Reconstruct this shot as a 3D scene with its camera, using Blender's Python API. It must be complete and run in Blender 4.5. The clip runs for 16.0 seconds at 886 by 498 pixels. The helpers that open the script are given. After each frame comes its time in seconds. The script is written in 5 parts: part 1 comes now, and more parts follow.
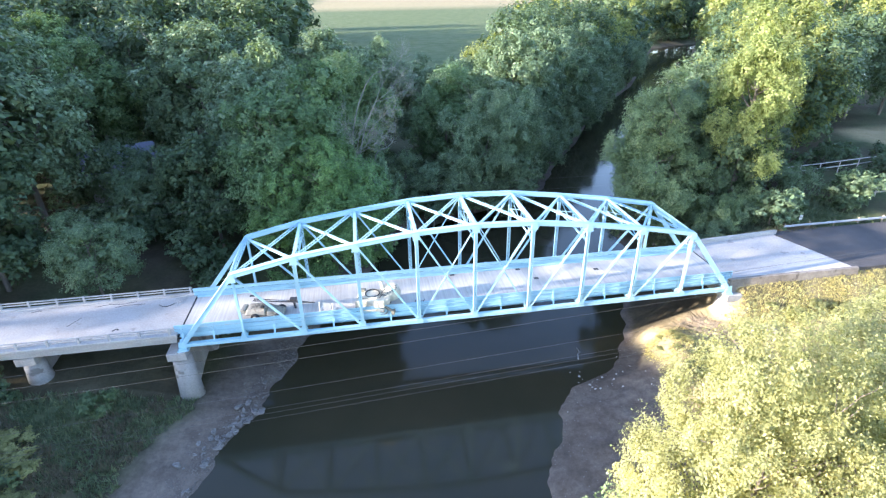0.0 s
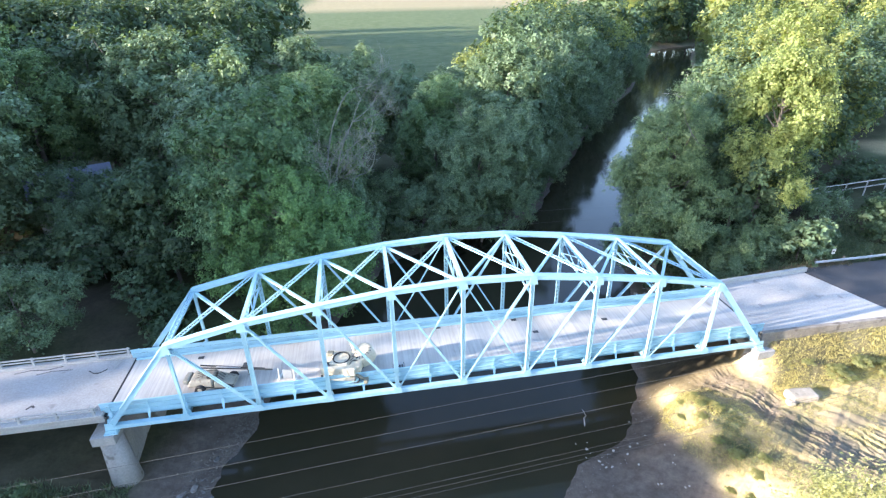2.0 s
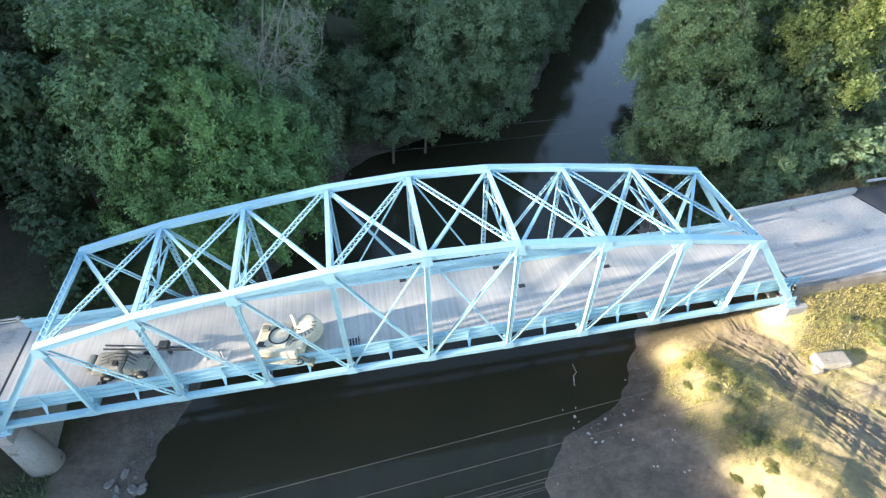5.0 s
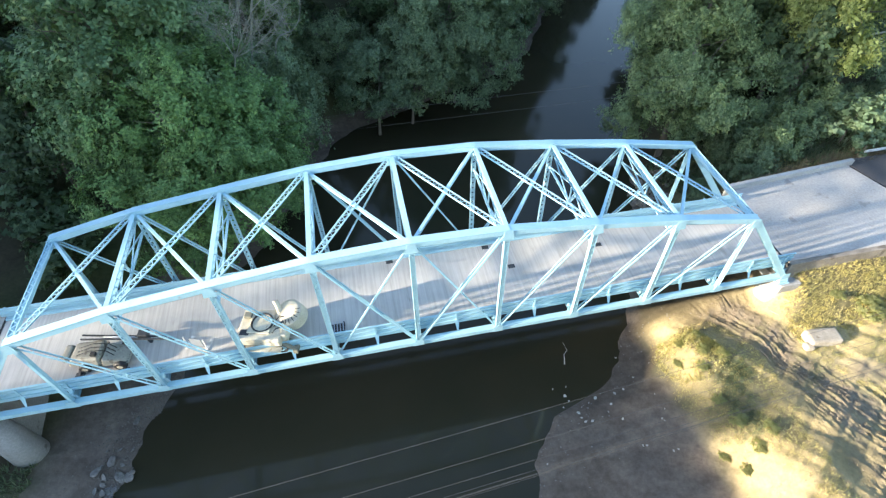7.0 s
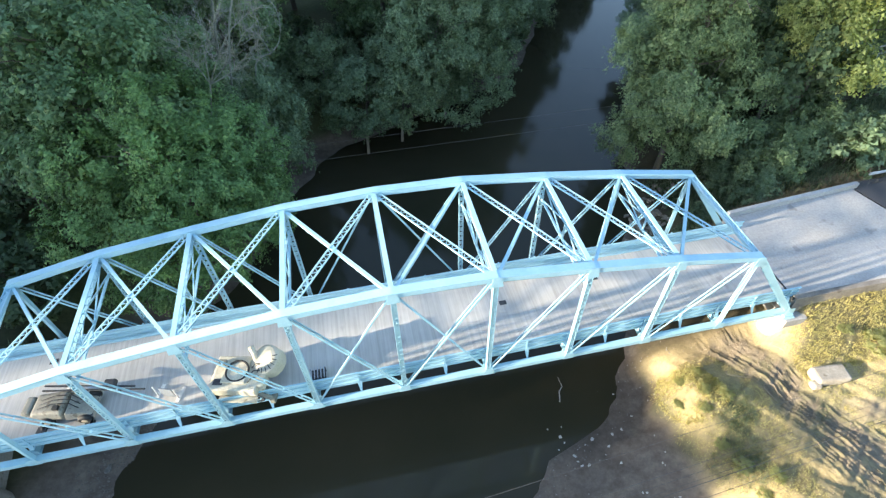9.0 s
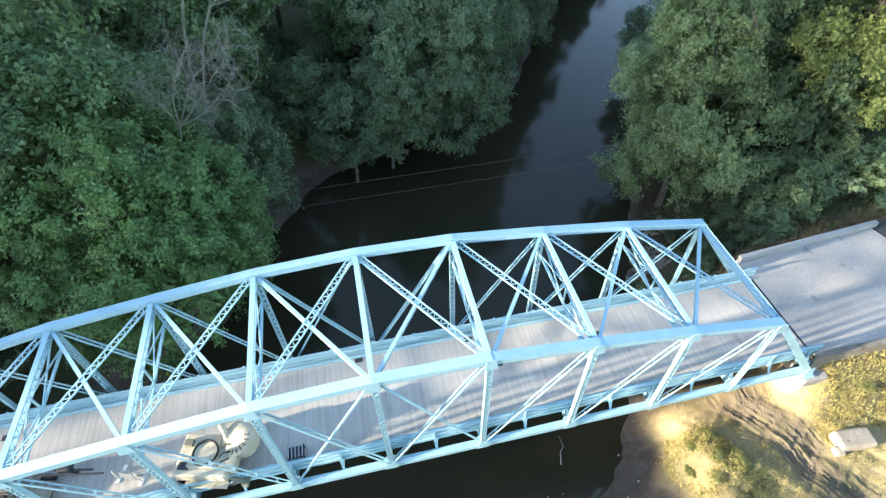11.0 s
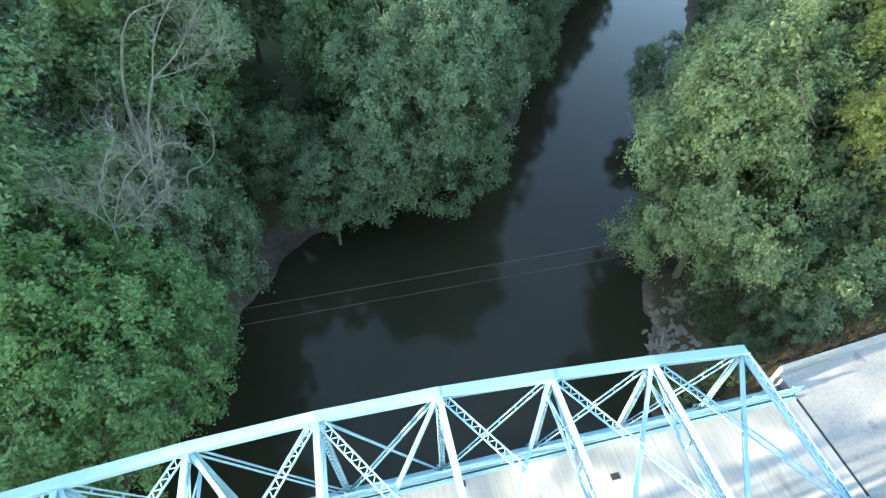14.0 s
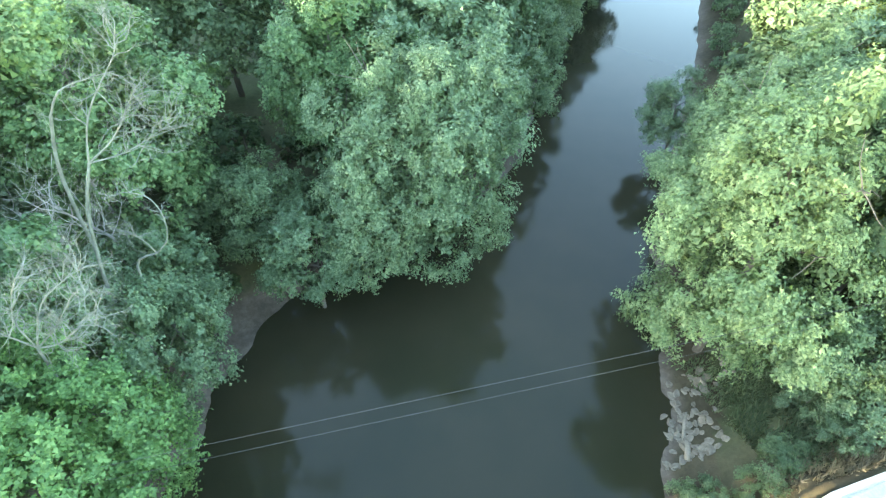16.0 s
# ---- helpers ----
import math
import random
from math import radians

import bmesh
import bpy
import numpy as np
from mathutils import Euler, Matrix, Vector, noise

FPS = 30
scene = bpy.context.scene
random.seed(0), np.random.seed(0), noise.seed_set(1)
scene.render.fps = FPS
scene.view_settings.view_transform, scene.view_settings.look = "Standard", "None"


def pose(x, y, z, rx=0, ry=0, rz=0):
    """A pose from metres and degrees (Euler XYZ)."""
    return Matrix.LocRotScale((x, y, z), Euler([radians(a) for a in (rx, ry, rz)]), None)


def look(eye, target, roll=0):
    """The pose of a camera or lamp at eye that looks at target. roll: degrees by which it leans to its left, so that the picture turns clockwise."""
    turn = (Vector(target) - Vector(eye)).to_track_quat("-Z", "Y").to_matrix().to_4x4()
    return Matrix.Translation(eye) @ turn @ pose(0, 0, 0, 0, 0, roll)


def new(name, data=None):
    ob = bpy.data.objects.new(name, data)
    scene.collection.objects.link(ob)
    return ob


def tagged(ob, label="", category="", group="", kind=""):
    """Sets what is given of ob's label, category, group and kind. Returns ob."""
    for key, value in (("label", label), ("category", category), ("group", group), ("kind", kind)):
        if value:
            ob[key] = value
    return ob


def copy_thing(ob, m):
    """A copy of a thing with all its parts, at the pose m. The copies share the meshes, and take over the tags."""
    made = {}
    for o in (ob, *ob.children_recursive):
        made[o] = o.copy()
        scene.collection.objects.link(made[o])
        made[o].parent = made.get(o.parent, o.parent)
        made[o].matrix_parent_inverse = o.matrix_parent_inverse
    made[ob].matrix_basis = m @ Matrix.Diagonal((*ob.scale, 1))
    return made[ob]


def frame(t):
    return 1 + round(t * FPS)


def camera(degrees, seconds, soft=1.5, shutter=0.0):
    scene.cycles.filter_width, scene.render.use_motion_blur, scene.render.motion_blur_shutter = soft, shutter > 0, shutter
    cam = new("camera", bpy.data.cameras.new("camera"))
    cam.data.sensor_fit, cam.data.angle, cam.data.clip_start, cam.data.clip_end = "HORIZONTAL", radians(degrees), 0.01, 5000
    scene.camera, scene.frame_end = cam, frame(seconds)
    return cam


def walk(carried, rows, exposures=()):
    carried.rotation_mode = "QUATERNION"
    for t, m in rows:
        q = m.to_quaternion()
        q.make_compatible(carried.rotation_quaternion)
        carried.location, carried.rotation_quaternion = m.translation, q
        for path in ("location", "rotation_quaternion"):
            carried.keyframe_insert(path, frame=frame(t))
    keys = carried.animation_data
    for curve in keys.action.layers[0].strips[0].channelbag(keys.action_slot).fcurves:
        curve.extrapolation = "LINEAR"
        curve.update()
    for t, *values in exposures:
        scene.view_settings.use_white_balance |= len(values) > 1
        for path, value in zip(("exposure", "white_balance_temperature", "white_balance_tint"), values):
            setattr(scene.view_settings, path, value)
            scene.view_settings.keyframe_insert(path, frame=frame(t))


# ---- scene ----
cam = camera(80.7, 16.0, soft=1.3)
# seconds, eye, target, roll
PATH = [
    (0, (-10.573, -46.968, 32.551), (-9.228, -38.149, 28.032), -0.91),
    (0.5, (-9.918, -44.673, 32.646), (-8.559, -35.856, 28.129), -0.92),
    (1, (-9.190, -42.237, 32.762), (-7.817, -33.422, 28.243), -0.97),
    (1.5, (-8.429, -39.695, 32.865), (-7.035, -30.882, 28.349), -1.00),
    (2, (-7.615, -37.065, 32.999), (-6.204, -28.254, 28.486), -1.03),
    (2.5, (-6.723, -34.398, 33.168), (-5.296, -25.590, 28.653), -1.07),
    (3, (-5.855, -31.706, 33.307), (-4.405, -22.899, 28.797), -1.09),
    (3.5, (-4.975, -29.010, 33.457), (-3.504, -20.207, 28.946), -1.11),
    (4, (-4.115, -26.515, 33.629), (-2.636, -17.737, 29.073), -1.13),
    (4.5, (-3.316, -24.549, 33.631), (-1.937, -16.313, 28.130), -1.23),
    (5, (-2.870, -23.381, 33.611), (-1.660, -16.212, 26.745), -1.17),
    (7.5, (-1.750, -21.078, 33.702), (-0.497, -14.419, 26.348), -1.24),
    (8, (-1.367, -20.239, 33.779), (-0.096, -13.578, 26.430), -1.26),
    (8.5, (-0.972, -19.328, 33.832), (0.315, -12.665, 26.487), -1.28),
    (9, (-0.587, -18.339, 33.901), (0.710, -11.672, 26.561), -1.31),
    (11.5, (1.540, -11.945, 34.362), (2.879, -5.282, 27.026), -1.52),
    (12, (2.004, -10.465, 34.460), (3.346, -3.809, 27.119), -1.52),
    (12.5, (2.438, -8.892, 34.503), (3.793, -2.233, 27.166), -1.51),
    (13, (2.918, -7.205, 34.564), (4.282, -0.543, 27.232), -1.50),
    (13.5, (3.501, -5.429, 34.638), (4.859, 1.240, 27.310), -1.57),
    (14, (4.028, -3.527, 34.770), (5.383, 3.134, 27.436), -1.57),
    (14.5, (4.580, -1.633, 34.837), (5.933, 5.033, 27.506), -1.63),
    (15, (5.166, 0.303, 34.910), (6.513, 6.973, 27.582), -1.69),
    (15.5, (5.636, 2.410, 34.958), (7.016, 9.084, 27.639), -1.54),
    (16, (6.373, 4.621, 35.130), (7.736, 11.285, 27.800), -1.63),
]
# seconds, stops, kelvin, tint
EXPOSURE = [
    (0, 2.7, 5560, 23), (5, 2.33, 6020, 15), (11.5, 2.22, 6180, 13), (12.5, 2.19, 6260, 13), (14, 2.83, 6420, 7), (15, 3.47, 6560, 1), (16, 4.1, 6820, 2),
]
walk(cam, [(t, look(eye, target, roll)) for t, eye, target, roll in PATH], EXPOSURE)

# ---- light ----
SUN_AZ, SUN_EL = 6.0, 11.0      # degrees: the sun's rays run along +x, turned towards +y; height
world = bpy.data.worlds.new("evening_sky")
scene.world = world
world.use_nodes = True
wn = world.node_tree.nodes
sky = wn.new("ShaderNodeTexSky")
sky.sky_type, sky.sun_disc = "NISHITA", False
sky.sun_elevation = radians(SUN_EL)
sky.sun_rotation = radians(270 - SUN_AZ)
sky.air_density, sky.dust_density, sky.ozone_density = 1.0, 0.6, 1.0
world.node_tree.links.new(sky.outputs[0], wn["Background"].inputs[0])
wn["Background"].inputs[1].default_value = 0.15
sun_data = bpy.data.lights.new("sun", "SUN")
sun_data.energy, sun_data.angle, sun_data.color = 5.0, radians(1.0), (1.0, 0.86, 0.62)
sun = new("sun", sun_data)
ca, sa, ce, se = math.cos(radians(SUN_AZ)), math.sin(radians(SUN_AZ)), math.cos(radians(SUN_EL)), math.sin(radians(SUN_EL))
SUN_FROM = Vector((-ca * ce, -sa * ce, se))
sun.matrix_world = look(SUN_FROM * 200, (0, 0, 0))


# ---- materials ----
def nodes_of(name):
    m = bpy.data.materials.new(name)
    m.use_nodes = True
    nt = m.node_tree
    return m, nt, nt.nodes["Principled BSDF"]


def link(nt, a, b):
    nt.links.new(a, b)


def noise_tex(nt, scale, detail=6.0, rough=0.6, coord=None, stretch=None):
    tc = nt.nodes.new("ShaderNodeTexCoord")
    src = tc.outputs["Object"] if coord is None else tc.outputs[coord]
    if stretch:
        mp = nt.nodes.new("ShaderNodeMapping")
        mp.inputs["Scale"].default_value = stretch
        link(nt, src, mp.inputs[0])
        src = mp.outputs[0]
    n = nt.nodes.new("ShaderNodeTexNoise")
    n.inputs["Scale"].default_value, n.inputs["Detail"].default_value, n.inputs["Roughness"].default_value = scale, detail, rough
    link(nt, src, n.inputs["Vector"])
    return n.outputs["Fac"]


def ramp(nt, fac, stops):
    r = nt.nodes.new("ShaderNodeValToRGB")
    e = r.color_ramp.elements
    while len(e) < len(stops):
        e.new(0.5)
    for k, (p, c) in enumerate(stops):
        e[k].position, e[k].color = p, (*c, 1)
    link(nt, fac, r.inputs[0])
    return r.outputs[0]


def mix(nt, fac, a, b, mode="MIX"):
    m = nt.nodes.new("ShaderNodeMix")
    m.data_type, m.blend_type = "RGBA", mode
    for v, s in ((fac, m.inputs[0]), (a, m.inputs[6]), (b, m.inputs[7])):
        if hasattr(v, "is_output"):
            link(nt, v, s)
        elif isinstance(v, (int, float)):
            s.default_value = v
        else:
            s.default_value = (*v, 1)
    return m.outputs[2]


def bump(nt, bs, height, strength, dist):
    b = nt.nodes.new("ShaderNodeBump")
    b.inputs["Strength"].default_value, b.inputs["Distance"].default_value = strength, dist
    link(nt, height, b.inputs["Height"])
    link(nt, b.outputs[0], bs.inputs["Normal"])


def plain(name, c1, c2, scale, rough=0.7, metal=0.0, bump_s=0.2, bump_d=0.01, fine=None, stretch=None, spots=None, grain=0.55):
    """A surface of two colours in broad patches, with a finer grain over it."""
    m, nt, bs = nodes_of(name)
    big = noise_tex(nt, scale, 5, 0.6, stretch=stretch)
    col = ramp(nt, big, [(0.32, c1), (0.68, c2)])
    small = noise_tex(nt, fine or scale * 14, 4, 0.7)
    col = mix(nt, grain, col, ramp(nt, small, [(0.25, (0.55, 0.55, 0.55)), (0.75, (1.3, 1.3, 1.3))]), "MULTIPLY")
    if spots:
        s = noise_tex(nt, spots[0], 3, 0.5)
        col = mix(nt, ramp(nt, s, [(spots[2], (0, 0, 0)), (spots[2] + 0.06, (1, 1, 1))]), col, spots[1])
    link(nt, col, bs.inputs["Base Color"])
    bs.inputs["Roughness"].default_value, bs.inputs["Metallic"].default_value = rough, metal
    bump(nt, bs, small, bump_s, bump_d)
    return m


def leafy(name, dark, light, tip=None, trans=0.3):
    """Foliage: colour varies leaf by leaf and in broad patches; some light passes through."""
    m, nt, bs = nodes_of(name)
    geo = nt.nodes.new("ShaderNodeNewGeometry")
    info = nt.nodes.new("ShaderNodeObjectInfo")
    col = ramp(nt, geo.outputs["Random Per Island"], [(0.0, dark), (0.55, light), (1.0, tip or light)])
    patch = noise_tex(nt, 0.35, 3, 0.6)
    col = mix(nt, 0.6, col, ramp(nt, patch, [(0.3, (0.6, 0.66, 0.62)), (0.7, (1.3, 1.25, 1.15))]), "MULTIPLY")
    col = mix(nt, 0.5, col, ramp(nt, info.outputs["Random"], [(0.0, (0.7, 0.78, 0.75)), (1.0, (1.25, 1.18, 1.0))]), "MULTIPLY")
    link(nt, col, bs.inputs["Base Color"])
    bs.inputs["Roughness"].default_value = 0.55
    bs.inputs["Specular IOR Level"].default_value = 0.35
    tr = nt.nodes.new("ShaderNodeBsdfTranslucent")
    link(nt, mix(nt, 1.0, col, (1.25, 1.2, 0.55), "MULTIPLY"), tr.inputs[0])
    sh = nt.nodes.new("ShaderNodeMixShader")
    sh.inputs[0].default_value = trans
    link(nt, bs.outputs[0], sh.inputs[1])
    link(nt, tr.outputs[0], sh.inputs[2])
    link(nt, sh.outputs[0], nt.nodes["Material Output"].inputs[0])
    return m


STEEL = plain("pale_blue_bridge_paint", (0.284, 0.484, 0.574), (0.35, 0.547, 0.633), 0.5, 0.42, 0.0, 0.06, 0.002, fine=5, spots=(2.2, (0.33, 0.4, 0.42), 0.74), grain=0.14)
CONCRETE = plain("weathered_concrete", (0.34, 0.33, 0.31), (0.46, 0.45, 0.42), 0.25, 0.85, 0, 0.3, 0.01, fine=7, spots=(0.9, (0.24, 0.23, 0.21), 0.68))
SLAB = plain("dusty_concrete_slab", (0.34, 0.32, 0.295), (0.45, 0.425, 0.395), 0.22, 0.85, 0, 0.25, 0.008, fine=5, spots=(0.6, (0.27, 0.25, 0.23), 0.66))
ASPHALT = plain("asphalt", (0.045, 0.043, 0.045), (0.075, 0.07, 0.07), 0.2, 0.9, 0, 0.4, 0.01, fine=20)
RUBBER = plain("dark_joint", (0.012, 0.012, 0.012), (0.025, 0.025, 0.025), 2, 0.7)
DARK_STEEL = plain("dark_greasy_steel", (0.03, 0.032, 0.035), (0.07, 0.07, 0.07), 2, 0.5, 0.3)
GALV = plain("galvanised_steel", (0.38, 0.4, 0.42), (0.5, 0.52, 0.54), 2, 0.45, 0.5)
BEIGE = plain("beige_machine_paint", (0.44, 0.4, 0.3), (0.58, 0.53, 0.41), 0.9, 0.5, 0, 0.1, 0.003, spots=(3, (0.3, 0.25, 0.16), 0.66))
OLIVE = plain("olive_machine_paint", (0.13, 0.13, 0.1), (0.21, 0.2, 0.15), 0.9, 0.55, 0, 0.1, 0.003, spots=(2.5, (0.1, 0.085, 0.06), 0.62))
WHITE = plain("dusty_white_paint", (0.6, 0.58, 0.52), (0.75, 0.73, 0.68), 0.8, 0.55, 0, 0.1, 0.003)
ROCK = plain("pale_rock", (0.17, 0.145, 0.115), (0.32, 0.275, 0.215), 0.7, 0.9, 0, 0.6, 0.04, fine=6)
GRIT = plain("muddy_grit", (0.11, 0.095, 0.08), (0.19, 0.168, 0.142), 1.5, 0.9, 0, 0.4, 0.02, fine=9)
PALE_STONE = plain("pale_river_stone", (0.36, 0.34, 0.31), (0.5, 0.48, 0.44), 1.5, 0.85, 0, 0.4, 0.02, fine=9)
RUBBLE = plain("dirty_grey_rubble", (0.12, 0.112, 0.104), (0.25, 0.235, 0.215), 1.2, 0.9, 0, 0.5, 0.03, fine=7)
# earth stains, with the wing wall's shade also put into the colour
STAINED_SHADE = plain("shade_darkened_stained_concrete", (0.15, 0.128, 0.105), (0.27, 0.24, 0.2), 0.5, 0.9, 0, 0.4, 0.015, fine=6, spots=(0.8, (0.12, 0.1, 0.08), 0.6))
PANEL_GREY = plain("dull_grey_sheet", (0.16, 0.18, 0.2), (0.22, 0.24, 0.26), 1.5, 0.6)
PIER = plain("grimy_pier_concrete", (0.25, 0.243, 0.23), (0.4, 0.39, 0.37), 0.35, 0.88, 0, 0.35, 0.012, fine=6, stretch=(1, 1, 0.35), spots=(0.7, (0.15, 0.14, 0.125), 0.6))
SOIL = plain("dry_brown_soil", (0.12, 0.095, 0.072), (0.24, 0.19, 0.135), 0.9, 0.95, 0, 0.5, 0.02, fine=8)
OLD_BLOCK = plain("dirty_broken_concrete", (0.27, 0.235, 0.185), (0.4, 0.36, 0.3), 0.8, 0.9, 0, 0.5, 0.02, fine=7, spots=(1.4, (0.2, 0.165, 0.12), 0.6))
TAN = plain("pale_olive_machine_paint", (0.19, 0.18, 0.145), (0.29, 0.272, 0.22), 0.9, 0.55, 0, 0.1, 0.003, spots=(2.5, (0.13, 0.115, 0.085), 0.58))
BARK = plain("grey_brown_bark", (0.1, 0.085, 0.065), (0.2, 0.17, 0.14), 1.2, 0.95, 0, 0.7, 0.02, fine=8, stretch=(1, 1, 0.25))
DEADWOOD = plain("bleached_dead_wood", (0.36, 0.34, 0.3), (0.54, 0.51, 0.46), 1.2, 0.9, 0, 0.4, 0.01, fine=9)
GREYWOOD = plain("weathered_grey_dead_wood", (0.15, 0.158, 0.125), (0.26, 0.272, 0.22), 1.2, 0.9, 0, 0.4, 0.01, fine=9)
TIMBER = plain("weathered_timber", (0.24, 0.2, 0.15), (0.36, 0.31, 0.25), 1.0, 0.9, 0, 0.4, 0.01, fine=9)
ROOF = plain("slate_grey_roofing", (0.16, 0.17, 0.23), (0.23, 0.24, 0.3), 0.6, 0.8, 0, 0.4, 0.01)
SIDING = plain("pale_siding", (0.45, 0.44, 0.42), (0.55, 0.54, 0.5), 0.6, 0.8)
LEAF_BRIGHT = leafy("fresh_green_leaves", (0.0768, 0.15, 0.05512), (0.12, 0.222, 0.08268), (0.1824, 0.295, 0.1166))
LEAF_ALDER = leafy("light_green_leaves", (0.112, 0.165, 0.083), (0.164, 0.235, 0.12), (0.23, 0.298, 0.16))
LEAF_GREY = leafy("grey_green_leaves", (0.104, 0.156, 0.088), (0.156, 0.227, 0.132), (0.23, 0.303, 0.194))
LEAF_PALE = leafy("pale_green_leaves", (0.0877, 0.155, 0.06961), (0.1339, 0.218, 0.1012), (0.2027, 0.282, 0.1412))
LEAF_DARK = leafy("dark_green_leaves", (0.053, 0.091, 0.047), (0.083, 0.131, 0.068), (0.122, 0.171, 0.089))
LEAF_POPLAR = leafy("poplar_leaves", (0.145, 0.192, 0.07), (0.205, 0.258, 0.1), (0.28, 0.33, 0.14), 0.45)
# the low sun's yellow is mixed into this leaf colour, whole crown alike
LEAF_SUN_TINTED = leafy("sun_tinted_yellow_green_leaves", (0.165, 0.2, 0.072), (0.24, 0.28, 0.105), (0.33, 0.365, 0.15), 0.5)
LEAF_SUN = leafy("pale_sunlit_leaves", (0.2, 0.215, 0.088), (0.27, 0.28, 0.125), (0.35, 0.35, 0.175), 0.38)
DRY_GRASS = leafy("dry_grass_blades", (0.3, 0.28, 0.13), (0.42, 0.39, 0.19), (0.54, 0.5, 0.27), 0.4)
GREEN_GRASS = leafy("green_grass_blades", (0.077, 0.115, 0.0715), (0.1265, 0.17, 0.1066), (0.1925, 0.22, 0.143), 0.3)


def deck_material():
    m, nt, bs = nodes_of("grooved_deck_concrete")
    big = noise_tex(nt, 0.16, 6, 0.62)
    col = ramp(nt, big, [(0.3, (0.36, 0.342, 0.318)), (0.7, (0.52, 0.497, 0.462))])
    lines = noise_tex(nt, 1.0, 5, 0.7, stretch=(4.5, 0.12, 1))
    col = mix(nt, 0.45, col, ramp(nt, lines, [(0.3, (0.62, 0.58, 0.52)), (0.62, (1.25, 1.24, 1.22))]), "MULTIPLY")
    st = noise_tex(nt, 0.5, 3, 0.5, stretch=(1.6, 0.5, 1))
    col = mix(nt, ramp(nt, st, [(0.66, (0, 0, 0)), (0.76, (0.6, 0.6, 0.6))]), col, (0.19, 0.17, 0.15))
    link(nt, col, bs.inputs["Base Color"])
    bs.inputs["Roughness"].default_value = 0.85
    bump(nt, bs, lines, 0.35, 0.02)
    return m


def ground_material():
    m, nt, bs = nodes_of("river_bank_ground")
    at = nt.nodes.new("ShaderNodeAttribute")
    at.attribute_name = "cover"          # red: grass, green: sand and mud, blue: trodden dirt
    sep = nt.nodes.new("ShaderNodeSeparateColor")
    link(nt, at.outputs["Color"], sep.inputs[0])
    broad, fine = noise_tex(nt, 0.12, 6, 0.65), noise_tex(nt, 2.2, 6, 0.75)
    litter = ramp(nt, broad, [(0.3, (0.05, 0.042, 0.028)), (0.7, (0.1, 0.085, 0.055))])
    grass = ramp(nt, broad, [(0.3, (0.05, 0.082, 0.03)), (0.5, (0.075, 0.112, 0.044)), (0.75, (0.12, 0.135, 0.07))])
    mud = ramp(nt, broad, [(0.3, (0.1, 0.083, 0.068)), (0.7, (0.18, 0.152, 0.127))])
    mud = mix(nt, 0.6, mud, ramp(nt, noise_tex(nt, 0.7, 5, 0.65), [(0.32, (0.62, 0.6, 0.6)), (0.66, (1.3, 1.27, 1.22))]), "MULTIPLY")
    dirt = ramp(nt, broad, [(0.3, (0.27, 0.215, 0.115)), (0.7, (0.41, 0.335, 0.19))])
    col = mix(nt, sep.outputs[0], litter, grass)
    col = mix(nt, sep.outputs[1], col, mud)
    col = mix(nt, sep.outputs[2], col, dirt)
    col = mix(nt, 0.6, col, ramp(nt, fine, [(0.25, (0.5, 0.5, 0.5)), (0.75, (1.4, 1.4, 1.4))]), "MULTIPLY")
    link(nt, col, bs.inputs["Base Color"])
    bs.inputs["Roughness"].default_value = 0.95
    bs.inputs["Specular IOR Level"].default_value = 0.1
    bump(nt, bs, fine, 0.6, 0.12)
    return m


def water_material():
    m, nt, bs = nodes_of("murky_river_water")
    depth = noise_tex(nt, 0.06, 4, 0.5)
    link(nt, ramp(nt, depth, [(0.3, (0.025, 0.026, 0.0155)), (0.7, (0.043, 0.037, 0.022))]), bs.inputs["Base Color"])
    bs.inputs["Roughness"].default_value, bs.inputs["IOR"].default_value = 0.085, 1.33
    bs.inputs["Specular IOR Level"].default_value = 0.52
    bump(nt, bs, noise_tex(nt, 0.9, 4, 0.55, stretch=(1, 0.6, 1)), 0.05, 0.06)
    return m


DECK, GROUND, WATER = deck_material(), ground_material(), water_material()


